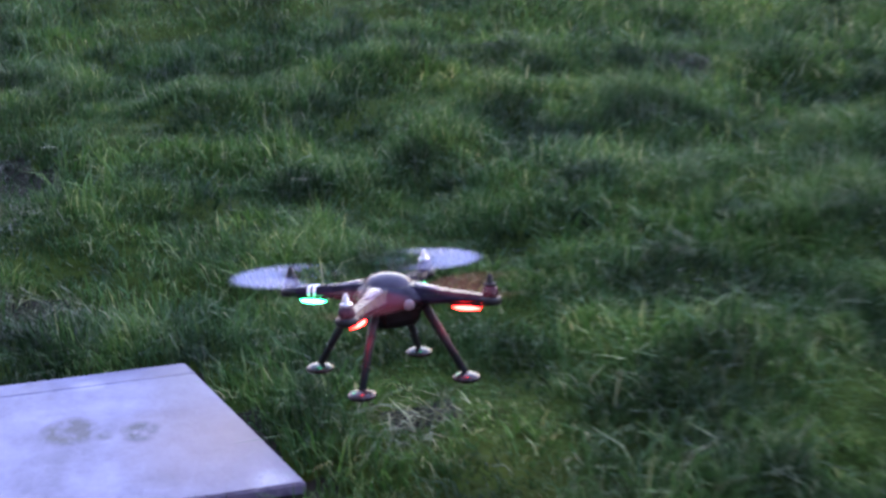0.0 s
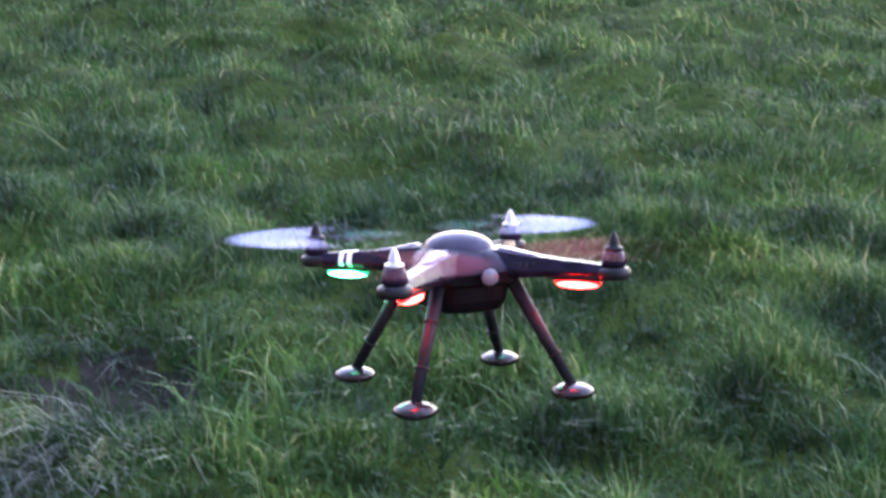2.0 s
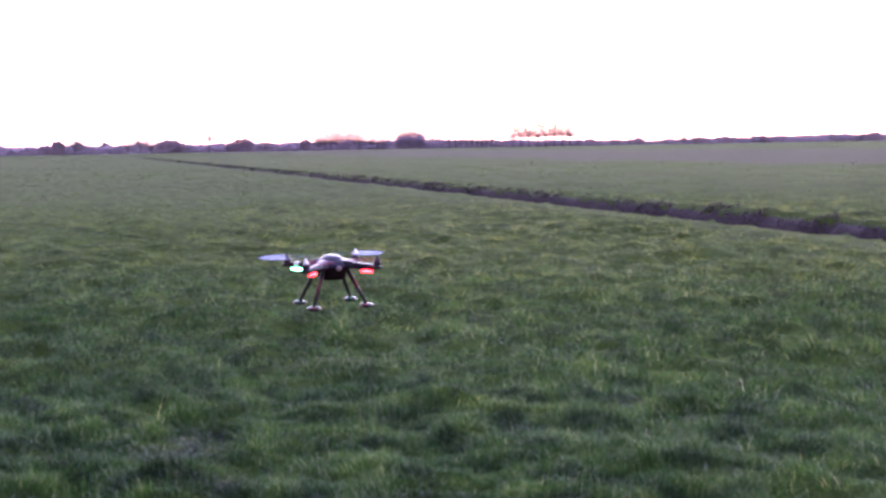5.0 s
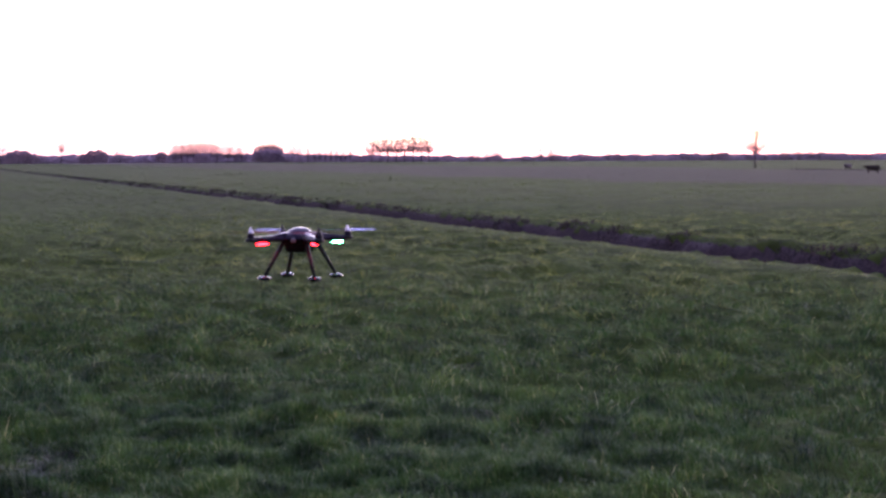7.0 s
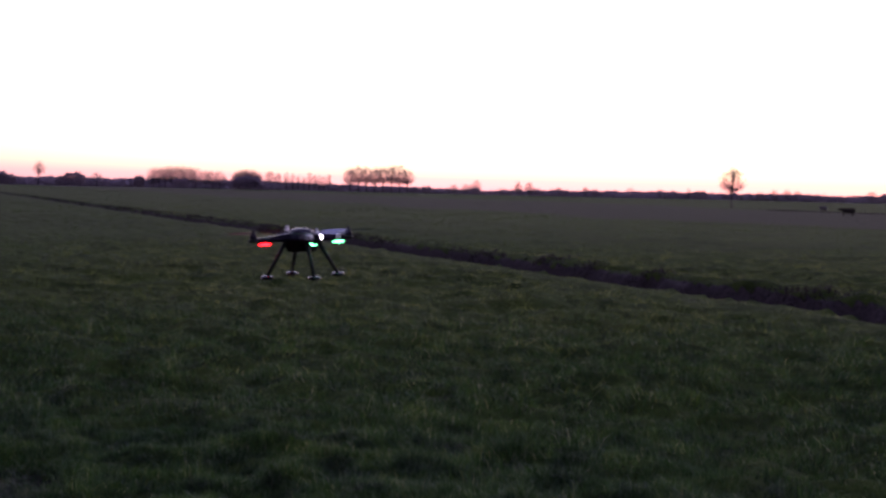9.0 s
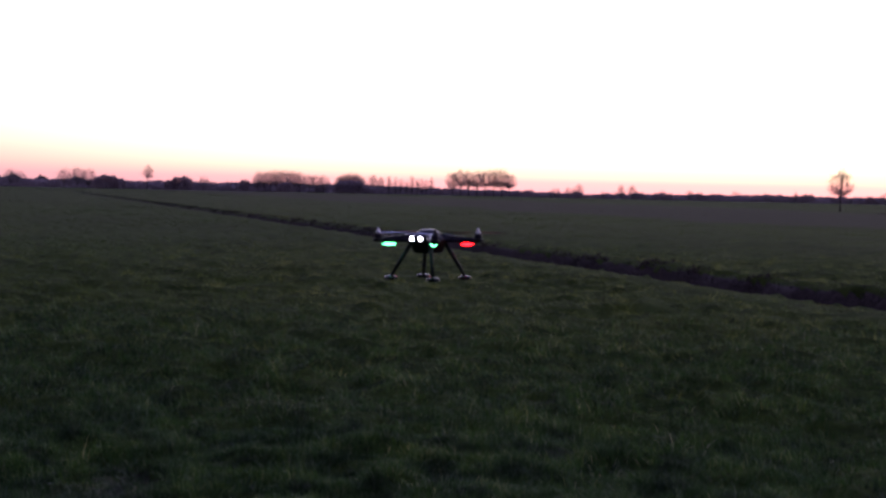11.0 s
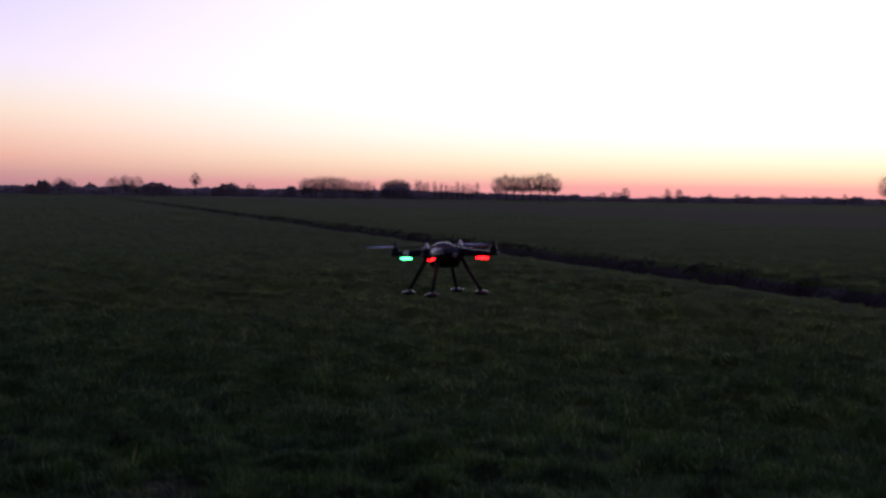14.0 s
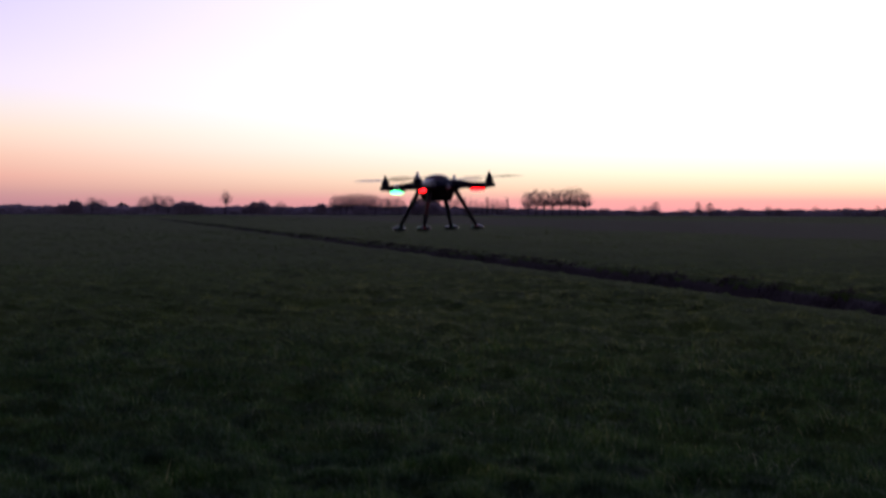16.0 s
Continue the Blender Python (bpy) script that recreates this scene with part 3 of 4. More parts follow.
def build_bank(name, n, mat, seed, middle, spread, low, high, clump):
    """Upright growth along the far bank; middle: metres from its brink, towards the field behind it."""
    r = np.random.RandomState(seed)
    l = 8 + 250 * r.rand(n) ** 2.6
    s = middle + spread * r.randn(n)
    x, y = ORIGIN.x + l * DITCH.x, l * DITCH.y
    s = s + width(x, y)
    x, y = x + s * ACROSS.x, y + s * ACROSS.y
    tuft = field(x, y, clump, 31)
    ok = r.rand(n) < np.clip((tuft - 0.25) * 2.6, 0.25, 1)
    l, x, y, tuft = l[ok], x[ok], y[ok], tuft[ok]
    n = len(x)
    z = height(x, y)
    h = (low + high * tuft ** 2) * r.uniform(0.5, 1.3, n) * np.clip(1.2 - l / 220, 0.25, 1)
    w = 0.006 + 0.0004 * l
    a = r.uniform(0, math.tau, n)
    base = np.stack([x, y, z - 0.02], -1)
    side = np.stack([np.cos(a) * w, np.sin(a) * w, 0 * w], -1)
    tip = base + np.stack([0.06 * r.randn(n), 0.06 * r.randn(n), h], -1)
    v = np.stack([base - side, base + side, tip], 1).reshape(-1, 3)
    return mesh_of(name, v, np.arange(3 * n).reshape(-1, 3), mat)


tagged(build_bank("ditch_grass", 36000, M_REED, 9, -0.10, 0.26, 0.06, 0.07, 1.3), "rough brownish grass along the ditch banks", "grass", kind="stuff")
tagged(build_bank("bank_tufts", 5000, M_PASTURE, 10, 0.40, 0.14, 0.02, 0.10, 1.9), "dark green tufts along the brink of the ditch", "grass", kind="stuff")


def build_water():
    bm = bmesh.new()
    pts = []
    for s, l in ((0.3, -60), (WIDTH - 0.45, -60), (WIDTH - 0.45, 900), (0.3, 900)):
        pts.append(bm.verts.new((ORIGIN.x + s * ACROSS.x + l * DITCH.x, s * ACROSS.y + l * DITCH.y, -0.62)))
    bm.faces.new(pts)
    m, t, b, _ = material("ditch_water")
    b.inputs["Base Color"].default_value = (0.012, 0.012, 0.010, 1)
    b.inputs["Roughness"].default_value = 0.12
    n = noise_tex(t, 3.0)
    bump(t, b, n.outputs[0], 0.1, 0.02)
    return tagged(part("water", bm, m, smooth=False), "dark still water in the bottom of the ditch", "water", kind="structure")


build_water()


# ------------------------------------------------------------ landing board
def build_board():
    bm = bmesh.new()
    z0, z1 = 0.004, 0.030
    low = [bm.verts.new((x, y, z0)) for x, y in BOARD]
    top = [bm.verts.new((x, y, z1)) for x, y in BOARD]
    bm.faces.new(top[::-1])
    bm.faces.new(low)
    for i in range(4):
        bm.faces.new((low[i], top[i], top[(i + 1) % 4], low[(i + 1) % 4]))
    bmesh.ops.recalc_face_normals(bm, faces=bm.faces)
    bmesh.ops.bevel(bm, geom=[e for e in bm.edges], offset=0.004, segments=2, affect="EDGES")
    board = part("landing_board", bm, M_BOARD, smooth=False)
    # a raised fold near the far edge
    (ax, ay), (dx, dy) = BOARD[0], BOARD[3]
    bx, by = BOARD[1][0] - ax, BOARD[1][1] - ay
    p, q = Vector((ax + 0.10 * bx, ay + 0.10 * by, z1)), Vector((dx + 0.10 * bx, dy + 0.10 * by, z1))
    part("fold", tube(p, q, 0.0012, 0.0012, 10), M_BOARD, board)
    return tagged(board, "pale coated board lying on the grass, muddy and rubbed", "board")


build_board()


# ------------------------------------------------------------ far trees
def bare_tree(name, heading, dist, tall, spread, seed, stem=0.35, lean=0.0, dense=1.0, mat=None, base=-0.05, fine=1.0, ragged=0.0):
    """A leafless tree: tapered trunk, limbs, and a crown of many fine twigs."""
    r = random.Random(seed)
    a = radians(heading)
    tree = new(name)
    tree.location = (dist * math.sin(a), dist * math.cos(a), base)
    bm = bmesh.new()
    tips = []

    def limb(p, q, ra, rb, n=5):
        d = (q - p).normalized()
        u = d.orthogonal().normalized()
        v = d.cross(u)
        loft(bm, [[c + k * (math.cos(i * math.tau / n) * u + math.sin(i * math.tau / n) * v) for i in range(n)] for c, k in ((p, ra), (q, rb))])

    fork = Vector((lean * tall * 0.3, 0, tall * stem))
    middle = Vector((lean * tall * 0.7, 0, tall * (stem + 0.34 * (1 - stem))))
    limb(Vector((0, 0, -0.3)), fork, tall * 0.020, tall * 0.015, 7)
    limb(fork, Vector((lean * tall, 0, tall * 0.74)), tall * 0.0055, tall * 0.0012)

    def shell(k=1.0):
        """A spot on the ragged dome of the crown, drawn in by k."""
        ang, el = r.uniform(0, math.tau), math.asin(r.uniform(-0.92, 1.0))
        high = (tall - middle.z) if el > 0 else (middle.z - fork.z) * 1.05
        k *= r.uniform(0.86, 1.04) * (1 - ragged * (0.5 + 0.5 * math.sin(3.2 * el + 2 * ang + seed)))
        return middle + Vector((math.cos(ang) * math.cos(el) * spread, math.sin(ang) * math.cos(el) * spread, math.sin(el) * high)) * k

    for i in range(16):
        end = shell(0.92)
        start = fork.lerp(Vector((lean * tall, 0, tall * 0.86)), r.uniform(0, 0.35))
        bend = start.lerp(end, 0.5) + Vector((0, 0, tall * 0.05 * r.uniform(-0.5, 1.0)))
        limb(start, bend, tall * 0.0105, tall * 0.0065)
        limb(bend, end, tall * 0.0065, tall * 0.0016)
        tips.append((start, bend, end))
    part("trunk", bm, M_BARK, tree)
    vs, fs = [], []
    thin = tall * 0.0022 * fine
    for _ in range(int(1000 * dense)):
        q = shell(r.random() ** 0.22)
        start, bend, end = min((r.choice(tips) for _ in range(4)), key=lambda w: (w[2] - q).length)
        p = q.lerp(bend.lerp(end, r.random()), r.uniform(0.25, 0.7))
        d = q - p
        # fan of fine shoots at the tip
        for way in (d, Vector((d.x + r.gauss(0, 0.12) * spread, d.y + r.gauss(0, 0.12) * spread, d.z * 0.85 + 0.03 * spread))):
            side = way.cross(Vector((r.gauss(0, 1), r.gauss(0, 1), r.gauss(0, 1)))).normalized() * thin
            m = p + way * 0.5 + Vector((r.gauss(0, 1), r.gauss(0, 1), r.gauss(0, 1))) * spread * 0.03
            n0 = len(vs)
            vs += [p - side, p + side, m - side * 0.75, m + side * 0.75, p + way]
            fs += [(n0, n0 + 1, n0 + 3), (n0, n0 + 3, n0 + 2), (n0 + 2, n0 + 3, n0 + 4)]
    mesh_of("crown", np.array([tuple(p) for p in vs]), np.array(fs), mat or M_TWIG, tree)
    return tree


def thicket(name, heading, dist, wide, tall, seed, mat=None, base=-0.1, dense=1.0):
    """A dense bush or copse: short stems and a rounded, ragged crown of overlapping sprays."""
    r = random.Random(seed)
    a = radians(heading)
    bush = new(name)
    bush.location = (dist * math.sin(a), dist * math.cos(a), base)
    bush.rotation_euler.z = -a
    for i in range(3):
        x = wide * (i - 1) / 4
        part("stem", tube((x, 0, -0.2), (x + r.uniform(-0.3, 0.3), 0, tall * 0.55), tall * 0.03, tall * 0.012, 6), M_BARK, bush)
    vs, fs = [], []
    for _ in range(int((300 + 48 * wide * tall) * dense)):
        u = r.uniform(-1, 1)
        roof = tall * (0.22 + 0.74 * max(0, 1 - abs(u) ** 3.2) ** 0.5 + 0.05 * math.sin(9 * u + seed))
        p = Vector((u * wide / 2, r.gauss(0, wide * 0.10), roof * r.random() ** 0.6))
        k = min(tall, 4) * r.uniform(0.04, 0.12)
        d = Vector((r.gauss(0, 1), r.gauss(0, 1), r.gauss(0.3, 1))).normalized() * k
        s = d.cross(Vector((r.gauss(0, 1), r.gauss(0, 1), r.gauss(0, 1)))).normalized() * k * 0.42
        n0 = len(vs)
        vs += [p - d, p + s, p + d, p - s]
        fs += [(n0, n0 + 1, n0 + 2), (n0, n0 + 2, n0 + 3)]
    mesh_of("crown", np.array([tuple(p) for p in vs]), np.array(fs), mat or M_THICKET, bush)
    return bush


FAR = 470.0
PX = FAR / 2413.0


def build_trees():
    tree_tag = dict(category="tree", group="trees along the horizon")
    bush_tag = dict(category="bush", group="bushes along the horizon")
    # round-headed bare trees: heading, height and half width in metres
    for k, (h, tall, spread) in enumerate([(-21.95, 6.4, 3.2), (-21.6, 6.0, 3.0), (-19.85, 7.2, 3.2), (-19.35, 7.8, 3.4), (-18.9, 7.4, 3.2), (-15.0, 5.4, 2.6), (-14.3, 5.2, 2.6),
                                          (-12.1, 5.0, 2.4), (-7.30, 7.4, 2.3), (-6.95, 6.6, 1.8), (0.4, 3.8, 2.0), (0.9, 4.0, 2.0), (1.36, 5.6, 1.9),
                                          (5.9, 4.0, 1.7), (3.10, 5.4, 1.9), (3.55, 5.2, 2.0), (9.0, 3.6, 2.0), (13.6, 4.2, 2.2), (14.1, 4.4, 2.0), (14.5, 4.0, 2.0), (17.4, 4.5, 2.4)]):
        tagged(bare_tree("tree", h, FAR, tall, spread, 100 + k, stem=0.10, dense=0.75), "leafless round-headed tree on the far field edge", **tree_tag)
    # the tall one with a thin stem that leans
    tagged(bare_tree("tree", -16.58, FAR, 9.6, 3.0, 143, stem=0.30, lean=0.05, dense=0.32, ragged=0.42), "thin leafless tree with a small high crown", **tree_tag)
    # two flat-topped rows
    for k, h in enumerate(np.linspace(-12.05, -10.35, 8)):
        tagged(bare_tree("tree", h, FAR, 8.5 - 0.7 * abs(k - 4) / 3, 3.0, 140 + k, stem=0.18, dense=0.66), "leafless tree in a flat-topped row", **tree_tag)
    for k, h in enumerate((-9.95, -9.65, -9.35)):
        tagged(bare_tree("tree", h, FAR, 6.9, 2.9, 150 + k, stem=0.18, dense=0.66), "leafless tree in a flat-topped row", **tree_tag)
    for k, (h, tall) in enumerate([(-3.95, 8.8), (-3.62, 9.6), (-3.27, 9.4), (-2.92, 9.5), (-2.58, 9.7), (-2.22, 10.2), (-1.88, 10.3), (-1.55, 9.0)]):
        tagged(bare_tree("tree", h, FAR - 20, tall * 1.03, 3.1, 160 + k, stem=0.21, dense=0.74, ragged=0.18), "tall leafless tree in an open clump", **tree_tag)
    # a dense dark copse
    for k, (h, tall) in enumerate([(-8.66, 6.6), (-8.46, 7.3), (-8.24, 7.7), (-8.02, 7.5), (-7.82, 6.8)]):
        tagged(bare_tree("tree", h, FAR - 4, tall, 2.5, 250 + k, stem=0.06, dense=1.7), "dense leafless tree in a dark copse", **tree_tag)
    # slim poplars
    for k, h in enumerate((-6.62, -6.34, -6.12, -5.88, -5.66, -5.45, -5.25, -5.05, -4.84)):
        tagged(bare_tree("poplar", h, FAR, 7.2 - 0.75 * ((k * 5) % 4) * 0.6, 1.45, 180 + k, stem=0.06, dense=0.34), "slim leafless poplar in a row", "poplar", "poplars in a row")
    # dense dark copses and bushes
    for k, (h, wide, tall) in enumerate([(-23.1, 5, 3.4), (-22.6, 5, 4.8), (-21.3, 6, 2.6), (-20.2, 5, 2.6), (-18.2, 9, 4.6), (-17.7, 5, 3.6),
                                         (-15.65, 4, 3.4), (-15.2, 8, 4.6), (-12.6, 4, 4.0), (-10.95, 6, 3.4), (-8.22, 11.5, 4.6), (-7.2, 9, 2.6),
                                         (-4.4, 3, 2.4), (-0.75, 5, 2.6), (1.3, 4, 2.4), (4.8, 8, 2.6), (8.0, 14, 2.2), (10.6, 6, 3.0), (15.1, 10, 2.6), (16.4, 7, 2.2), (18.2, 10, 3.4), (20, 14, 3.0)]):
        tagged(thicket("bush", h, FAR - 8, wide, tall, 200 + k), "dense dark bush on the far field edge", **bush_tag)
    # low growth scattered along the sunset side
    r = random.Random(77)
    for k in range(22):
        h = -0.8 + 0.98 * k + r.uniform(-0.35, 0.35)
        if r.random() < 0.5:
            tagged(thicket("bush", h, FAR + r.uniform(-4, 20), r.uniform(3, 9), r.uniform(1.7, 3.0), 300 + k), "low dense bush on the far field edge", **bush_tag)
        else:
            tagged(bare_tree("tree", h, FAR + r.uniform(-4, 20), r.uniform(2.6, 4.2), r.uniform(1.3, 2.0), 330 + k, stem=0.12, dense=0.5), "small leafless tree on the far field edge", **tree_tag)
    # the single tree out in the field
    tagged(bare_tree("tree", 11.9, 176.0, 6.0, 2.05, 231, stem=0.24, dense=0.80, base=-0.02, fine=0.80, ragged=0.22), "single leafless tree standing out in the pasture", "tree")


build_trees()


def barn(heading, dist, wide, tall, deep, turn):
    """A low farm building, gable towards the field."""
    a = radians(heading)
    house = new("barn")
    house.matrix_basis = pose(dist * math.sin(a), dist * math.cos(a), -0.1, 0, 0, turn - heading)
    eave = tall * 0.42

    def box(x0, x1, y0, y1, z0, z1):
        bm = bmesh.new()
        bmesh.ops.create_cube(bm, size=1)
        for v in bm.verts:
            v.co = Vector(((x0 + x1) / 2 + v.co.x * (x1 - x0), (y0 + y1) / 2 + v.co.y * (y1 - y0), (z0 + z1) / 2 + v.co.z * (z1 - z0)))
        return bm

    k = wide * 0.44
    bm = bmesh.new()
    loft(bm, [[(-k, y, 0), (k, y, 0), (k, y, eave), (0, y, tall * 0.95), (-k, y, eave)] for y in (-deep / 2, deep / 2)])
    part("wall", bm, M_BARK, house, smooth=False)
    for sx in (-1, 1):
        bm = bmesh.new()
        loft(bm, [[(0, y, tall), (sx * wide / 2, y, eave * 0.84), (sx * wide / 2, y, eave * 0.84 - 0.2), (0, y, tall - 0.2)] for y in (-deep / 2 - 0.4, deep / 2 + 0.4)])
        part("roof_slope", bm, M_ROOF, house, "dark weathered roof slope", smooth=False)
    part("door", box(-wide * 0.12, wide * 0.12, -deep / 2 - 0.06, -deep / 2 + 0.04, 0, eave * 0.9), M_BLACK, house, "dark barn door", smooth=False)
    part("chimney", box(-0.4, 0.4, deep * 0.2, deep * 0.2 + 0.8, tall - 0.4, tall + 0.5), M_BARK, house, smooth=False)
    return tagged(house, "low dark farm building with a pitched roof among trees", "barn", "farm buildings on the horizon")


for _h, _w, _t in ((-21.86, 11.5, 4.5), (-20.75, 9.4, 4.1), (-19.40, 9.6, 4.3)):
    barn(_h, FAR + 62, _w, _t, 14.0, 6)


def build_hedge():
    """The continuous low belt of far hedges and woods that closes the plain all round."""
    r = np.random.RandomState(12)
    n = 34000
    a = np.radians(np.where(r.rand(n) < 0.7, r.uniform(-34, 34, n), r.uniform(-180, 180, n)))
    d = FAR + 25 + 30 * r.rand(n)
    top = 0.4 + 0.5 * field(np.degrees(a), 0 * a, 0.9, 41) + 0.8 * field(np.degrees(a), 0 * a, 3.7, 42) + np.clip((2 - np.degrees(a)) / 10, 0, 1) * 1.6 + np.clip((np.degrees(a) - 1) / 6, 0, 1) * 0.95
    z = top * r.rand(n) ** 0.7
    p = np.stack([d * np.sin(a), d * np.cos(a), z], -1)
    k = 0.3 + 0.35 * r.rand(n)
    e = np.stack([np.cos(a) * k * 1.7, -np.sin(a) * k * 1.7, 0.2 * r.randn(n)], -1)
    u = np.stack([0.2 * r.randn(n), 0.2 * r.randn(n), k], -1)
    v = np.stack([p - e, p - u, p + e, p + u], 1).reshape(-1, 3)
    i = (np.arange(n) * 4)[:, None]
    f = np.concatenate([i + [0, 1, 2], i + [0, 2, 3]], 1).reshape(-1, 3)
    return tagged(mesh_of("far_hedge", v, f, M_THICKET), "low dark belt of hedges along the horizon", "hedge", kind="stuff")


build_hedge()


# ------------------------------------------------------------ grazing animals
def animal(name, x, y, turn, size, mat, label):
    """A four-legged grazer with its head half raised."""
    beast = new(name)
    beast.matrix_basis = pose(x, y, 0, 0, 0, turn)
    ring = lambda cx, cz, ry, rz, n=10: [(cx, ry * math.cos(i * math.tau / n) * size, cz + rz * math.sin(i * math.tau / n) * size) for i in range(n)]
    bm = bmesh.new()
    loft(bm, [ring(c * size, h * size, a, b) for c, h, a, b in ((-0.50, 0.46, 0.05, 0.07), (-0.45, 0.44, 0.15, 0.17), (-0.2, 0.40, 0.19, 0.22), (0.15, 0.41, 0.19, 0.21), (0.40, 0.44, 0.14, 0.18), (0.47, 0.46, 0.06, 0.08))])
    part("body", bm, mat, beast)
    part("neck", tube((0.40 * size, 0, 0.47 * size), (0.60 * size, 0, 0.52 * size), 0.10 * size, 0.07 * size), mat, beast)
    part("head", tube((0.57 * size, 0, 0.57 * size), (0.74 * size, 0, 0.42 * size), 0.075 * size, 0.040 * size), mat, beast)
    for lx in (-0.36, 0.34):
        for ly in (-0.09, 0.09):
            part("leg", tube((lx * size, ly * size, 0.36 * size), (lx * size, ly * size, -0.03), 0.05 * size, 0.025 * size, 8), mat, beast)
    part("tail", tube((-0.49 * size, 0, 0.48 * size), (-0.54 * size, 0, 0.22 * size), 0.02 * size, 0.012 * size, 6), mat, beast)
    return tagged(beast, label, "animal", "animals in the pasture")


animal("cow", 34.2, 115.4, 172, 1.10, M_HIDE, "dark cow standing in the far pasture")
animal("cow", 42.9, 128.0, 188, 1.10, M_HIDE, "dark cow standing beside another in the pasture")
animal("calf", 40.2, 144.5, 215, 1.0, M_PALE_HIDE, "small grey calf standing in the far pasture")


def build_bank_line():
    """Line of dark blades in place of a bank where the brown strip ends."""
    r = np.random.RandomState(44)
    n = 6000
    l = r.uniform(60, 130, n)
    s = STUBBLE[1] - 1 + 0.5 * r.randn(n)
    x, y = ORIGIN.x + s * ACROSS.x + l * DITCH.x, s * ACROSS.y + l * DITCH.y
    h = 0.20 * r.uniform(0.4, 1.3, n) * (0.3 + field(x, y, 0.2, 45))
    a = r.uniform(0, math.tau, n)
    base = np.stack([x, y, height(x, y) - 0.02], -1)
    side = np.stack([np.cos(a), np.sin(a), 0 * a], -1) * 0.05
    tip = base + np.stack([0.06 * r.randn(n), 0.06 * r.randn(n), h], -1)
    v = np.stack([base - side, base + side, tip], 1).reshape(-1, 3)
    return mesh_of("rushes", v, np.arange(3 * n).reshape(-1, 3), M_REED)


tagged(build_bank_line(), "dark line of blades in place of a bank across the far pasture", "rushes", kind="stuff")


# ------------------------------------------------------------ the quadcopter
ARM = 0.1345


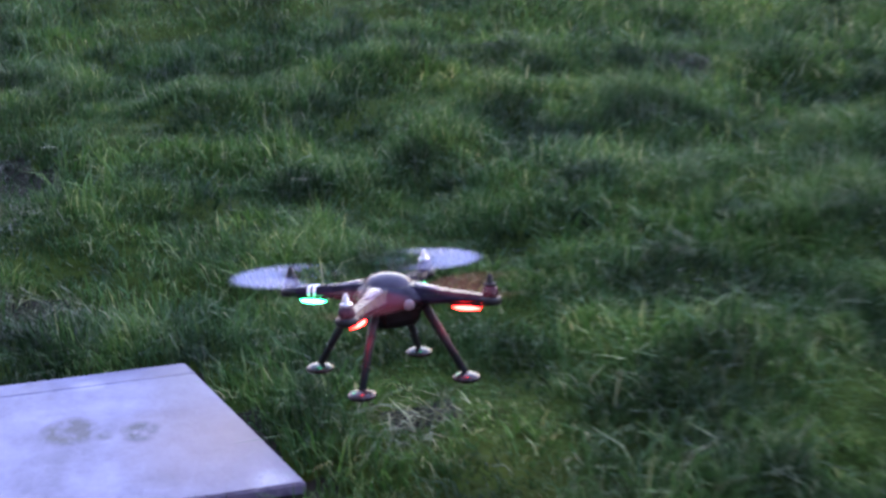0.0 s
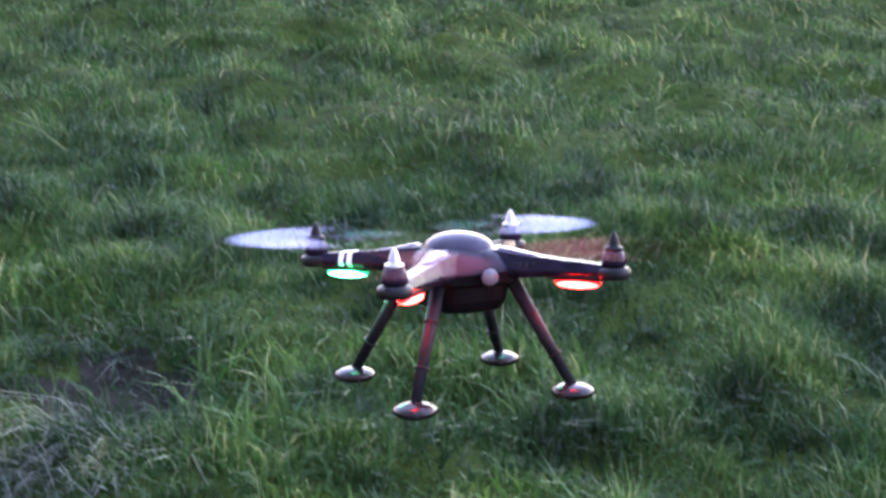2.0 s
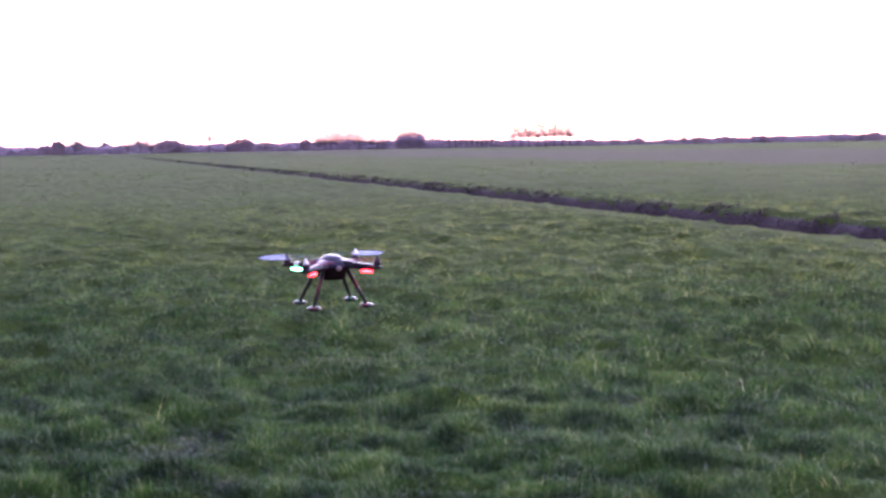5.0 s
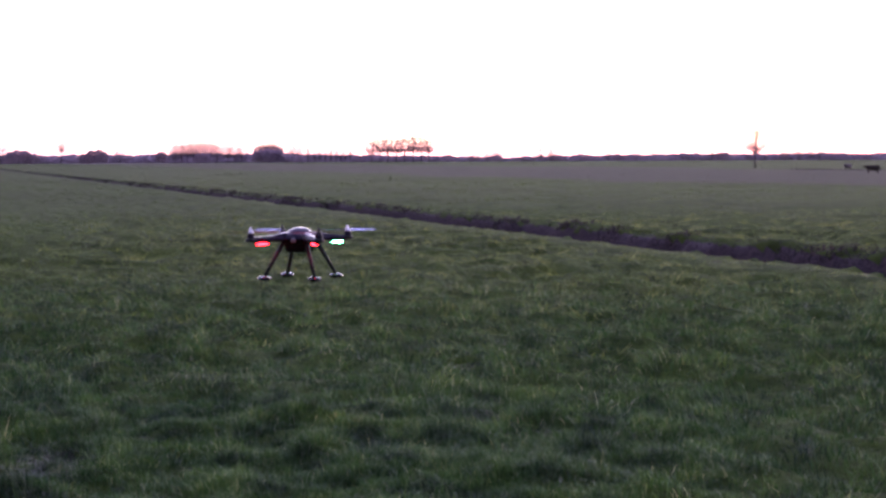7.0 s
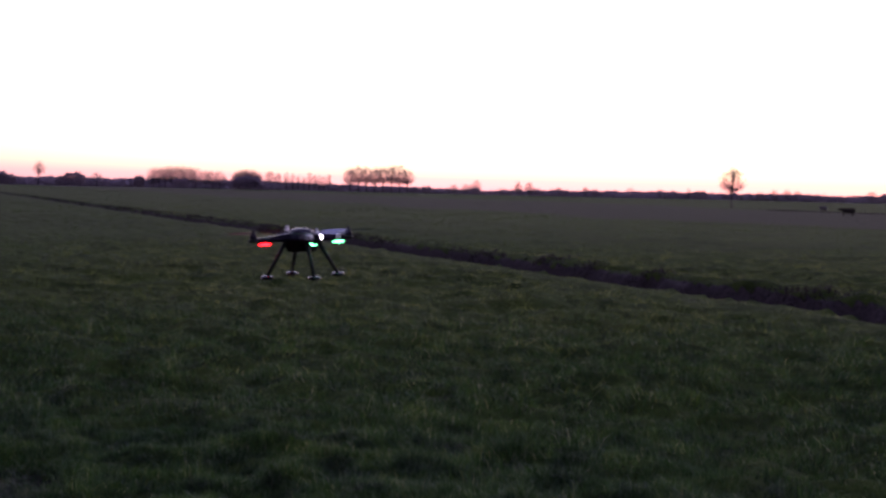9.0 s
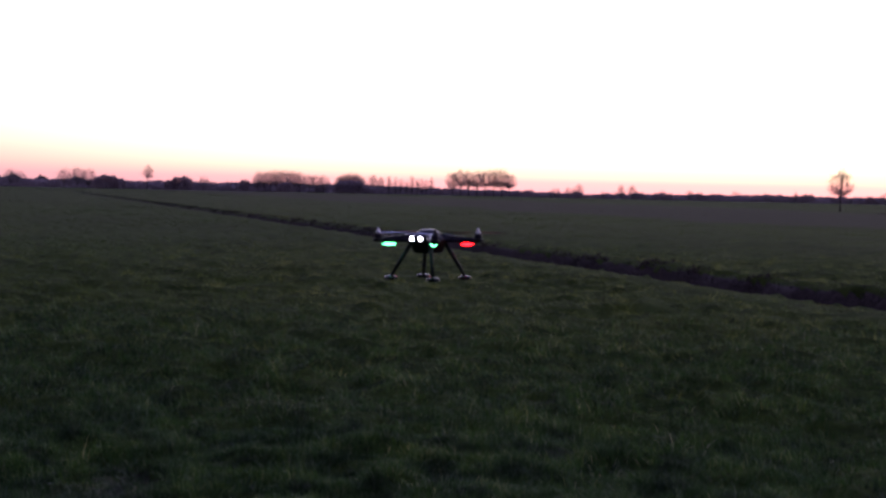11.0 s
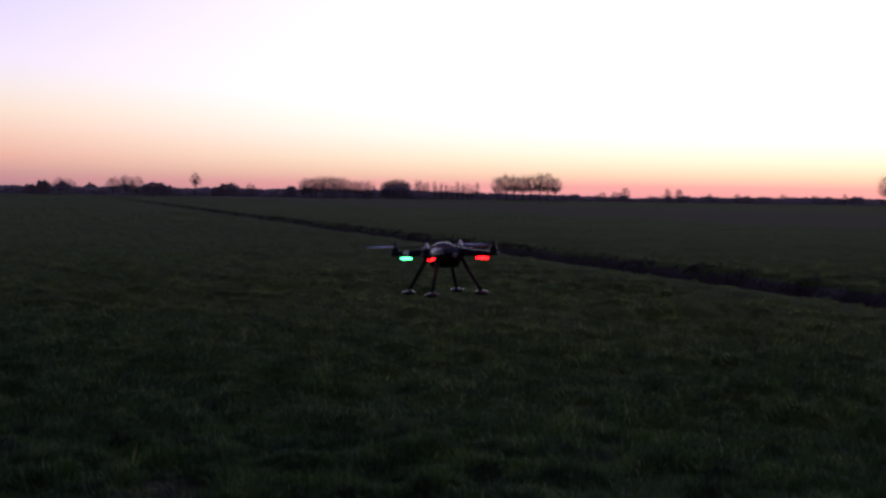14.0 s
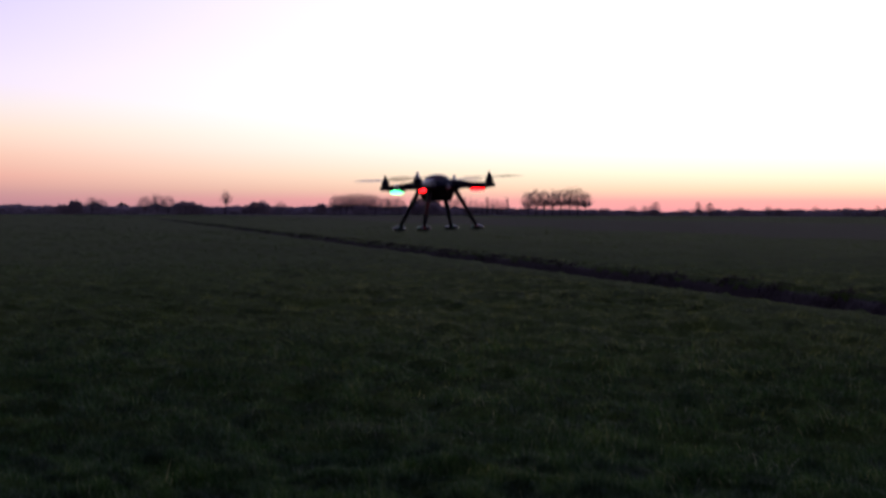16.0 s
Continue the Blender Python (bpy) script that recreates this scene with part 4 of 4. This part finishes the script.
def build_drone():
    drone = new("quadcopter")
    corners = {"front_left": (-1, 1), "rear_left": (-1, -1), "rear_right": (1, -1), "front_right": (1, 1)}

    # body shell: a rounded, flat-bottomed hull lofted from top to belly
    def hull(rx, ry, z, n=32, p=2.6):
        out = []
        for i in range(n):
            a = i * math.tau / n
            c, s = math.cos(a), math.sin(a)
            k = (abs(c) ** p + abs(s) ** p) ** (-1 / p)
            out.append((rx * k * c, ry * k * s, z))
        return out

    bm = bmesh.new()
    loft(bm, [hull(*q) for q in ((0.018, 0.022, 0.1800), (0.038, 0.046, 0.1780), (0.050, 0.061, 0.1705), (0.0585, 0.0705, 0.159), (0.0615, 0.0745, 0.1525), (0.0615, 0.0745, 0.1500), (0.054, 0.065, 0.1465), (0.050, 0.060, 0.1455))])
    body = part("body", bm, M_SHELL, drone, "glossy dark plum-grey plastic shell")
    bm = bmesh.new()
    loft(bm, [hull(*q, p=4.5) for q in ((0.055, 0.066, 0.1475), (0.054, 0.065, 0.138), (0.049, 0.058, 0.134), (0.046, 0.055, 0.116), (0.041, 0.050, 0.105), (0.036, 0.045, 0.102))])
    part("battery_bay", bm, M_BAY, drone, "black belly box", smooth=False)
    bm = bmesh.new()
    loft(bm, [hull(*q, p=2.0) for q in ((0.0455, 0.055, 0.1660), (0.0435, 0.0525, 0.1750), (0.0375, 0.0455, 0.1832), (0.0280, 0.0345, 0.1892), (0.0150, 0.0190, 0.1930), (0.004, 0.005, 0.1942))])
    part("canopy", bm, M_CANOPY, drone, "dark smoked dome")
    bm = bmesh.new()
    loft(bm, [hull(*q, p=2.0) for q in ((0.0434, 0.0522, 0.1754), (0.0450, 0.0540, 0.1748), (0.0480, 0.0570, 0.1690))])
    part("canopy_seat", bm, M_BLACK, drone)

    for key, (sx, sy) in corners.items():
        d = Vector((sx, sy, 0)).normalized()
        n = Vector((-d.y, d.x, 0))
        up = Vector((0, 0, 1))
        reach = ARM * math.sqrt(2)

        def ring(r, w, lo, hi, k=14):
            c = d * r + up * (lo + hi) / 2
            return [c + n * w * math.copysign(abs(math.cos(i * math.tau / k)) ** 0.7, math.cos(i * math.tau / k)) + up * (hi - lo) / 2 * math.copysign(abs(math.sin(i * math.tau / k)) ** 0.7, math.sin(i * math.tau / k)) for i in range(k)]

        def ridge(r, w, lo, hi):
            """Arm section: flat crown, sloping shoulders, upright flank, narrower keel."""
            outline = ((0.58, 1.0), (0.70, 0.95), (0.97, 0.46), (1.0, 0.38), (0.97, 0.26), (0.72, 0.04), (0.60, 0.0))
            side = [d * r + n * w * u + up * (lo + (hi - lo) * v) for u, v in outline]
            return side + [d * r - n * w * u + up * (lo + (hi - lo) * v) for u, v in reversed(outline)]

        bm = bmesh.new()
        loft(bm, [ridge(*q) for q in ((0.028, 0.036, 0.142, 0.178), (0.060, 0.027, 0.142, 0.1745), (0.095, 0.0185, 0.143, 0.1685), (0.135, 0.0150, 0.146, 0.1645), (0.172, 0.0140, 0.147, 0.1615), (0.190, 0.0140, 0.147, 0.1590), (0.203, 0.0105, 0.148, 0.1580), (0.209, 0.0050, 0.150, 0.1570))])
        arm = part("arm", bm, M_SHELL, drone, smooth=False)
        # glossy panel let into the shoulder, where shell and arm meet
        bm = bmesh.new()
        loft(bm, [ring(*q) for q in ((0.052, 0.0090, 0.168, 0.1775), (0.057, 0.0135, 0.168, 0.1775), (0.075, 0.0125, 0.166, 0.1740), (0.098, 0.0085, 0.163, 0.1695), (0.106, 0.0050, 0.162, 0.1675))])
        part("shoulder_panel", bm, M_PANEL, arm)
        at = d * reach
        motor = part("motor", turned([(0.006, 0.1435), (0.0175, 0.1445), (0.0200, 0.149), (0.0200, 0.1545), (0.0175, 0.1575), (0.0130, 0.1580), (0.0130, 0.1600), (0.006, 0.1605)], 28, at), M_BLACK, drone, "black round motor pod")
        part("motor_bell", turned([(0.0120, 0.1596), (0.0148, 0.1602), (0.0142, 0.1680), (0.0124, 0.1735), (0.0110, 0.1765), (0.005, 0.1768)], 24, at), M_SHELL, motor, "dark plum motor bell")
        silver = key in ("rear_left", "front_right")
        prop = new("propeller", None)
        prop.parent = drone
        prop.location = at + up * 0.180
        part("prop_nut", turned([(0.0105, -0.0035), (0.0110, -0.0010), (0.0105, 0.0015), (0.0068, 0.0022), (0.0066, 0.0050), (0.0052, 0.0105), (0.0034, 0.0150), (0.0016, 0.0182), (0.0005, 0.0190)], 18), M_SILVER if silver else M_BLACK, prop, "bare aluminium spinner" if silver else "black spinner")
        # the blades' sweep: many thin pitched blades, smeared by their speed
        hand = -sx * sy
        vs, fs = [], []
        count = 480
        for i in range(count):
            a = i * math.tau / count
            out, tan = Vector((math.cos(a), math.sin(a), 0)), Vector((-math.sin(a), math.cos(a), 0))
            m0 = len(vs)
            for r, pitch in ((0.011, 30), (0.040, 24), (0.080, 18), (0.119, 14)):
                p, chord = radians(pitch), 1.1 * math.tau * r / count
                c = tan * math.cos(p) * chord / 2 - up * hand * math.sin(p) * chord / 2
                vs += [out * r + c, out * r - c]
            for k in range(3):
                q = m0 + 2 * k
                fs.append((q, q + 1, q + 3, q + 2))
        sweep = mesh_of("rotor_sweep", np.array([tuple(v) for v in vs]), np.array(fs), M_VEIL if sy > 0 else M_RED_VEIL, prop, False)
        tagged(sweep, "pale blades smeared by their speed" if sy > 0 else "red blades smeared by their speed", kind="stuff")
        # arm light: a long oval lens below the arm
        bm = bmesh.new()
        bmesh.ops.create_uvsphere(bm, u_segments=20, v_segments=10, radius=1)
        c = d * 0.1475 + up * 0.1385
        for v in bm.verts:
            v.co = c + d * v.co.x * 0.0292 + n * v.co.y * 0.0100 + up * v.co.z * 0.0068
        green = sy > 0
        bar = part("light_bar", bm, M_GREEN if green else M_RED, drone, "lit green arm light" if green else "lit red arm light")
        bm = bmesh.new()
        bmesh.ops.create_uvsphere(bm, u_segments=20, v_segments=10, radius=1)
        for v in bm.verts:
            v.co = c - up * 0.0012 + d * v.co.x * 0.0272 + n * v.co.y * 0.0114 + up * v.co.z * 0.0062
        part("lamp_core", bm, M_GREEN_CORE if green else M_RED_CORE, bar, "white-hot heart of the light")
        bm = bmesh.new()
        loft(bm, [ring(*q) for q in ((0.112, 0.0075, 0.143, 0.150), (0.120, 0.0110, 0.1405, 0.150), (0.1475, 0.0112, 0.1400, 0.150), (0.175, 0.0110, 0.1405, 0.150), (0.183, 0.0075, 0.143, 0.150))])
        part("light_bezel", bm, M_BLACK, arm)
        # leg: tapered tube with two collars, and a lens-shaped foot
        top, foot = d * 0.062 + up * 0.146, d * (0.1 * math.sqrt(2)) + up * 0.014
        leg = part("leg", tube(top, foot, 0.0088, 0.0062, 16), M_LEG, drone, "black tapered leg")
        for f in (0.36, 0.72):
            a, b = top.lerp(foot, f - 0.008), top.lerp(foot, f + 0.008)
            part("collar", tube(a, b, 0.0094, 0.0090, 16), M_BLACK, leg)
        part("foot", turned([(0.002, -0.0090), (0.012, -0.0082), (0.0225, -0.0045), (0.0262, 0.0005), (0.0240, 0.0048), (0.0165, 0.0085), (0.0090, 0.0104), (0.0066, 0.0108)], 28, d * (0.1 * math.sqrt(2)) + up * 0.008), M_FOOT, leg, "glossy black lens-shaped foot")

    # two white bands round the front left arm
    d = Vector((-1, 1, 0)).normalized()
    n = Vector((-d.y, d.x, 0))
    for r in (0.139, 0.150):
        bm = bmesh.new()
        outline = ((0.58, 1.0), (0.73, 0.95), (1.0, 0.46), (1.03, 0.38), (1.0, 0.26), (0.74, 0.04))
        rings = []
        for q in (r - 0.0032, r + 0.0032):
            w, lo, hi = 0.0150 - 0.027 * (q - 0.135), 0.1458, 0.1650 - 0.08 * (q - 0.135)
            side = [d * q + n * w * u + Vector((0, 0, lo + (hi - lo) * v)) for u, v in outline]
            rings.append(side + [d * q - n * w * u + Vector((0, 0, lo + (hi - lo) * v)) for u, v in reversed(outline)])
        loft(bm, rings)
        part("white_band", bm, M_WHITE, drone, "white painted band", smooth=False)
    # lettering on the rear right arm, as slanted bars
    d = Vector((1, -1, 0)).normalized()
    n = Vector((-d.y, d.x, 0))
    for k in range(4):
        r = 0.074 + 0.0075 * k
        bm = bmesh.new()
        bmesh.ops.create_cube(bm, size=1)
        for v in bm.verts:
            z = v.co.z
            v.co = d * (r + v.co.x * 0.0045 + z * 0.005) - n * (0.0215 - 0.010 * (r - 0.07) / 0.04 * 0.7 + v.co.y * 0.002) + Vector((0, 0, 0.156 + z * 0.012))
        part("lettering", bm, M_BLACK, drone, "black lettering bar")
    # rear status lens, and the pair of headlights in the nose
    bm = bmesh.new()
    bmesh.ops.create_uvsphere(bm, u_segments=18, v_segments=10, radius=1)
    for v in bm.verts:
        v.co = Vector((0.006 + v.co.x * 0.0105, -0.0742 + v.co.y * 0.0040, 0.1475 + v.co.z * 0.0100))
    part("status_lens", bm, M_LENS, drone, "pale frosted oval lens")
    for sx in (-1, 1):
        bm = bmesh.new()
        bmesh.ops.create_uvsphere(bm, u_segments=18, v_segments=10, radius=1)
        for v in bm.verts:
            v.co = Vector((sx * 0.020 + v.co.x * 0.0094, 0.0725 + v.co.y * 0.007, 0.157 + v.co.z * 0.0094))
        lamp = part("headlight", bm, M_HEAD, drone, "lit white headlight")
        bm = turned([(0.0100, 0.0), (0.0122, 0.0), (0.0122, 0.008), (0.0100, 0.008)], 20)
        for v in bm.verts:
            v.co = Vector((sx * 0.020 + v.co.x, 0.066 + v.co.z, 0.157 + v.co.y))
        part("headlight_ring", bm, M_BLACK, drone)
    return tagged(drone, "dark four-rotor drone hovering with lit red and green arm lights", "drone")


quadcopter = build_drone()

FLIGHT = [
    (0.0, -0.791, 5.126, 0.199, 28.4, -11.7, 5.0),
    (0.5, -0.881, 5.338, 0.221, 27.7, -11.4, 5.3),
    (1.0, -1.058, 5.680, 0.323, 28.5, -8.5, 3.2),
    (1.5, -1.178, 5.800, 0.333, 28.3, -12.2, 2.2),
    (2.0, -1.266, 5.843, 0.405, 30.7, -9.9, 2.9),
    (2.5, -1.313, 5.866, 0.505, 31.4, -8.1, 1.9),
    (3.0, -1.266, 5.645, 0.657, 31.5, -6.6, 1.3),
    (3.5, -1.161, 5.627, 0.786, 34.5, -4.9, 1.8),
    (4.0, -1.178, 5.584, 0.813, 27.3, -1.5, -1.1),
    (4.5, -1.170, 5.296, 0.879, 25.9, -0.2, -0.7),
    (5.0, -1.025, 4.976, 0.903, 27.8, 0.9, -0.5),
    (7.5, -0.602, 5.088, 1.104, -38.7, -0.7, -0.7),
    (8.0, -0.617, 5.171, 1.147, -63.4, 1.2, 1.0),
    (8.5, -0.585, 5.198, 1.154, -86.2, 1.3, 0.3),
    (9.0, -0.537, 5.238, 1.147, -111.7, 2.1, 1.7),
    (9.5, -0.477, 5.222, 1.154, -134.5, 0.8, 2.7),
    (10.0, -0.418, 5.178, 1.154, -159.9, 0.4, 2.2),
    (11.2, -0.450, 5.130, 1.165, -223.0, 0.0, 0.6),
    (12.5, -0.511, 5.086, 1.174, -290.9, -0.9, -0.9),
    (13.0, -0.510, 5.069, 1.170, -313.9, -1.0, -1.7),
    (13.5, -0.527, 5.066, 1.157, -318.4, 1.1, -2.5),
    (14.0, -0.532, 4.962, 1.134, -327.5, -1.5, -1.5),
    (14.5, -0.565, 4.897, 1.125, -327.5, -0.5, -1.4),
    (15.0, -0.604, 4.818, 1.124, -327.5, -1.0, -0.8),
    (15.5, -0.636, 4.785, 1.130, -327.2, -0.3, -0.7),
    (15.8, -0.634, 4.730, 1.235, -326.9, -0.8, -1.1),
    (16.0, -0.632, 4.663, 1.432, -326.7, -1.2, -1.4),
]


def motions():
    rows = []
    for t, x, y, z, turn, nose, bank in FLIGHT:
        rows.append((t, Matrix.Translation((x, y, z)) @ pose(0, 0, 0, 0, 0, turn) @ pose(0, 0, 0, nose) @ pose(0, 0, 0, 0, bank)))
    walk(quadcopter, rows)
    spin = 1
    for prop in [c for c in quadcopter.children if c.name.startswith("propeller")]:
        here = prop.location.copy()
        walk(prop, [(k * 0.1, Matrix.Translation(here) @ pose(0, 0, 0, 0, 0, spin * 80 * k)) for k in range(161)])
        spin = -spin


motions()
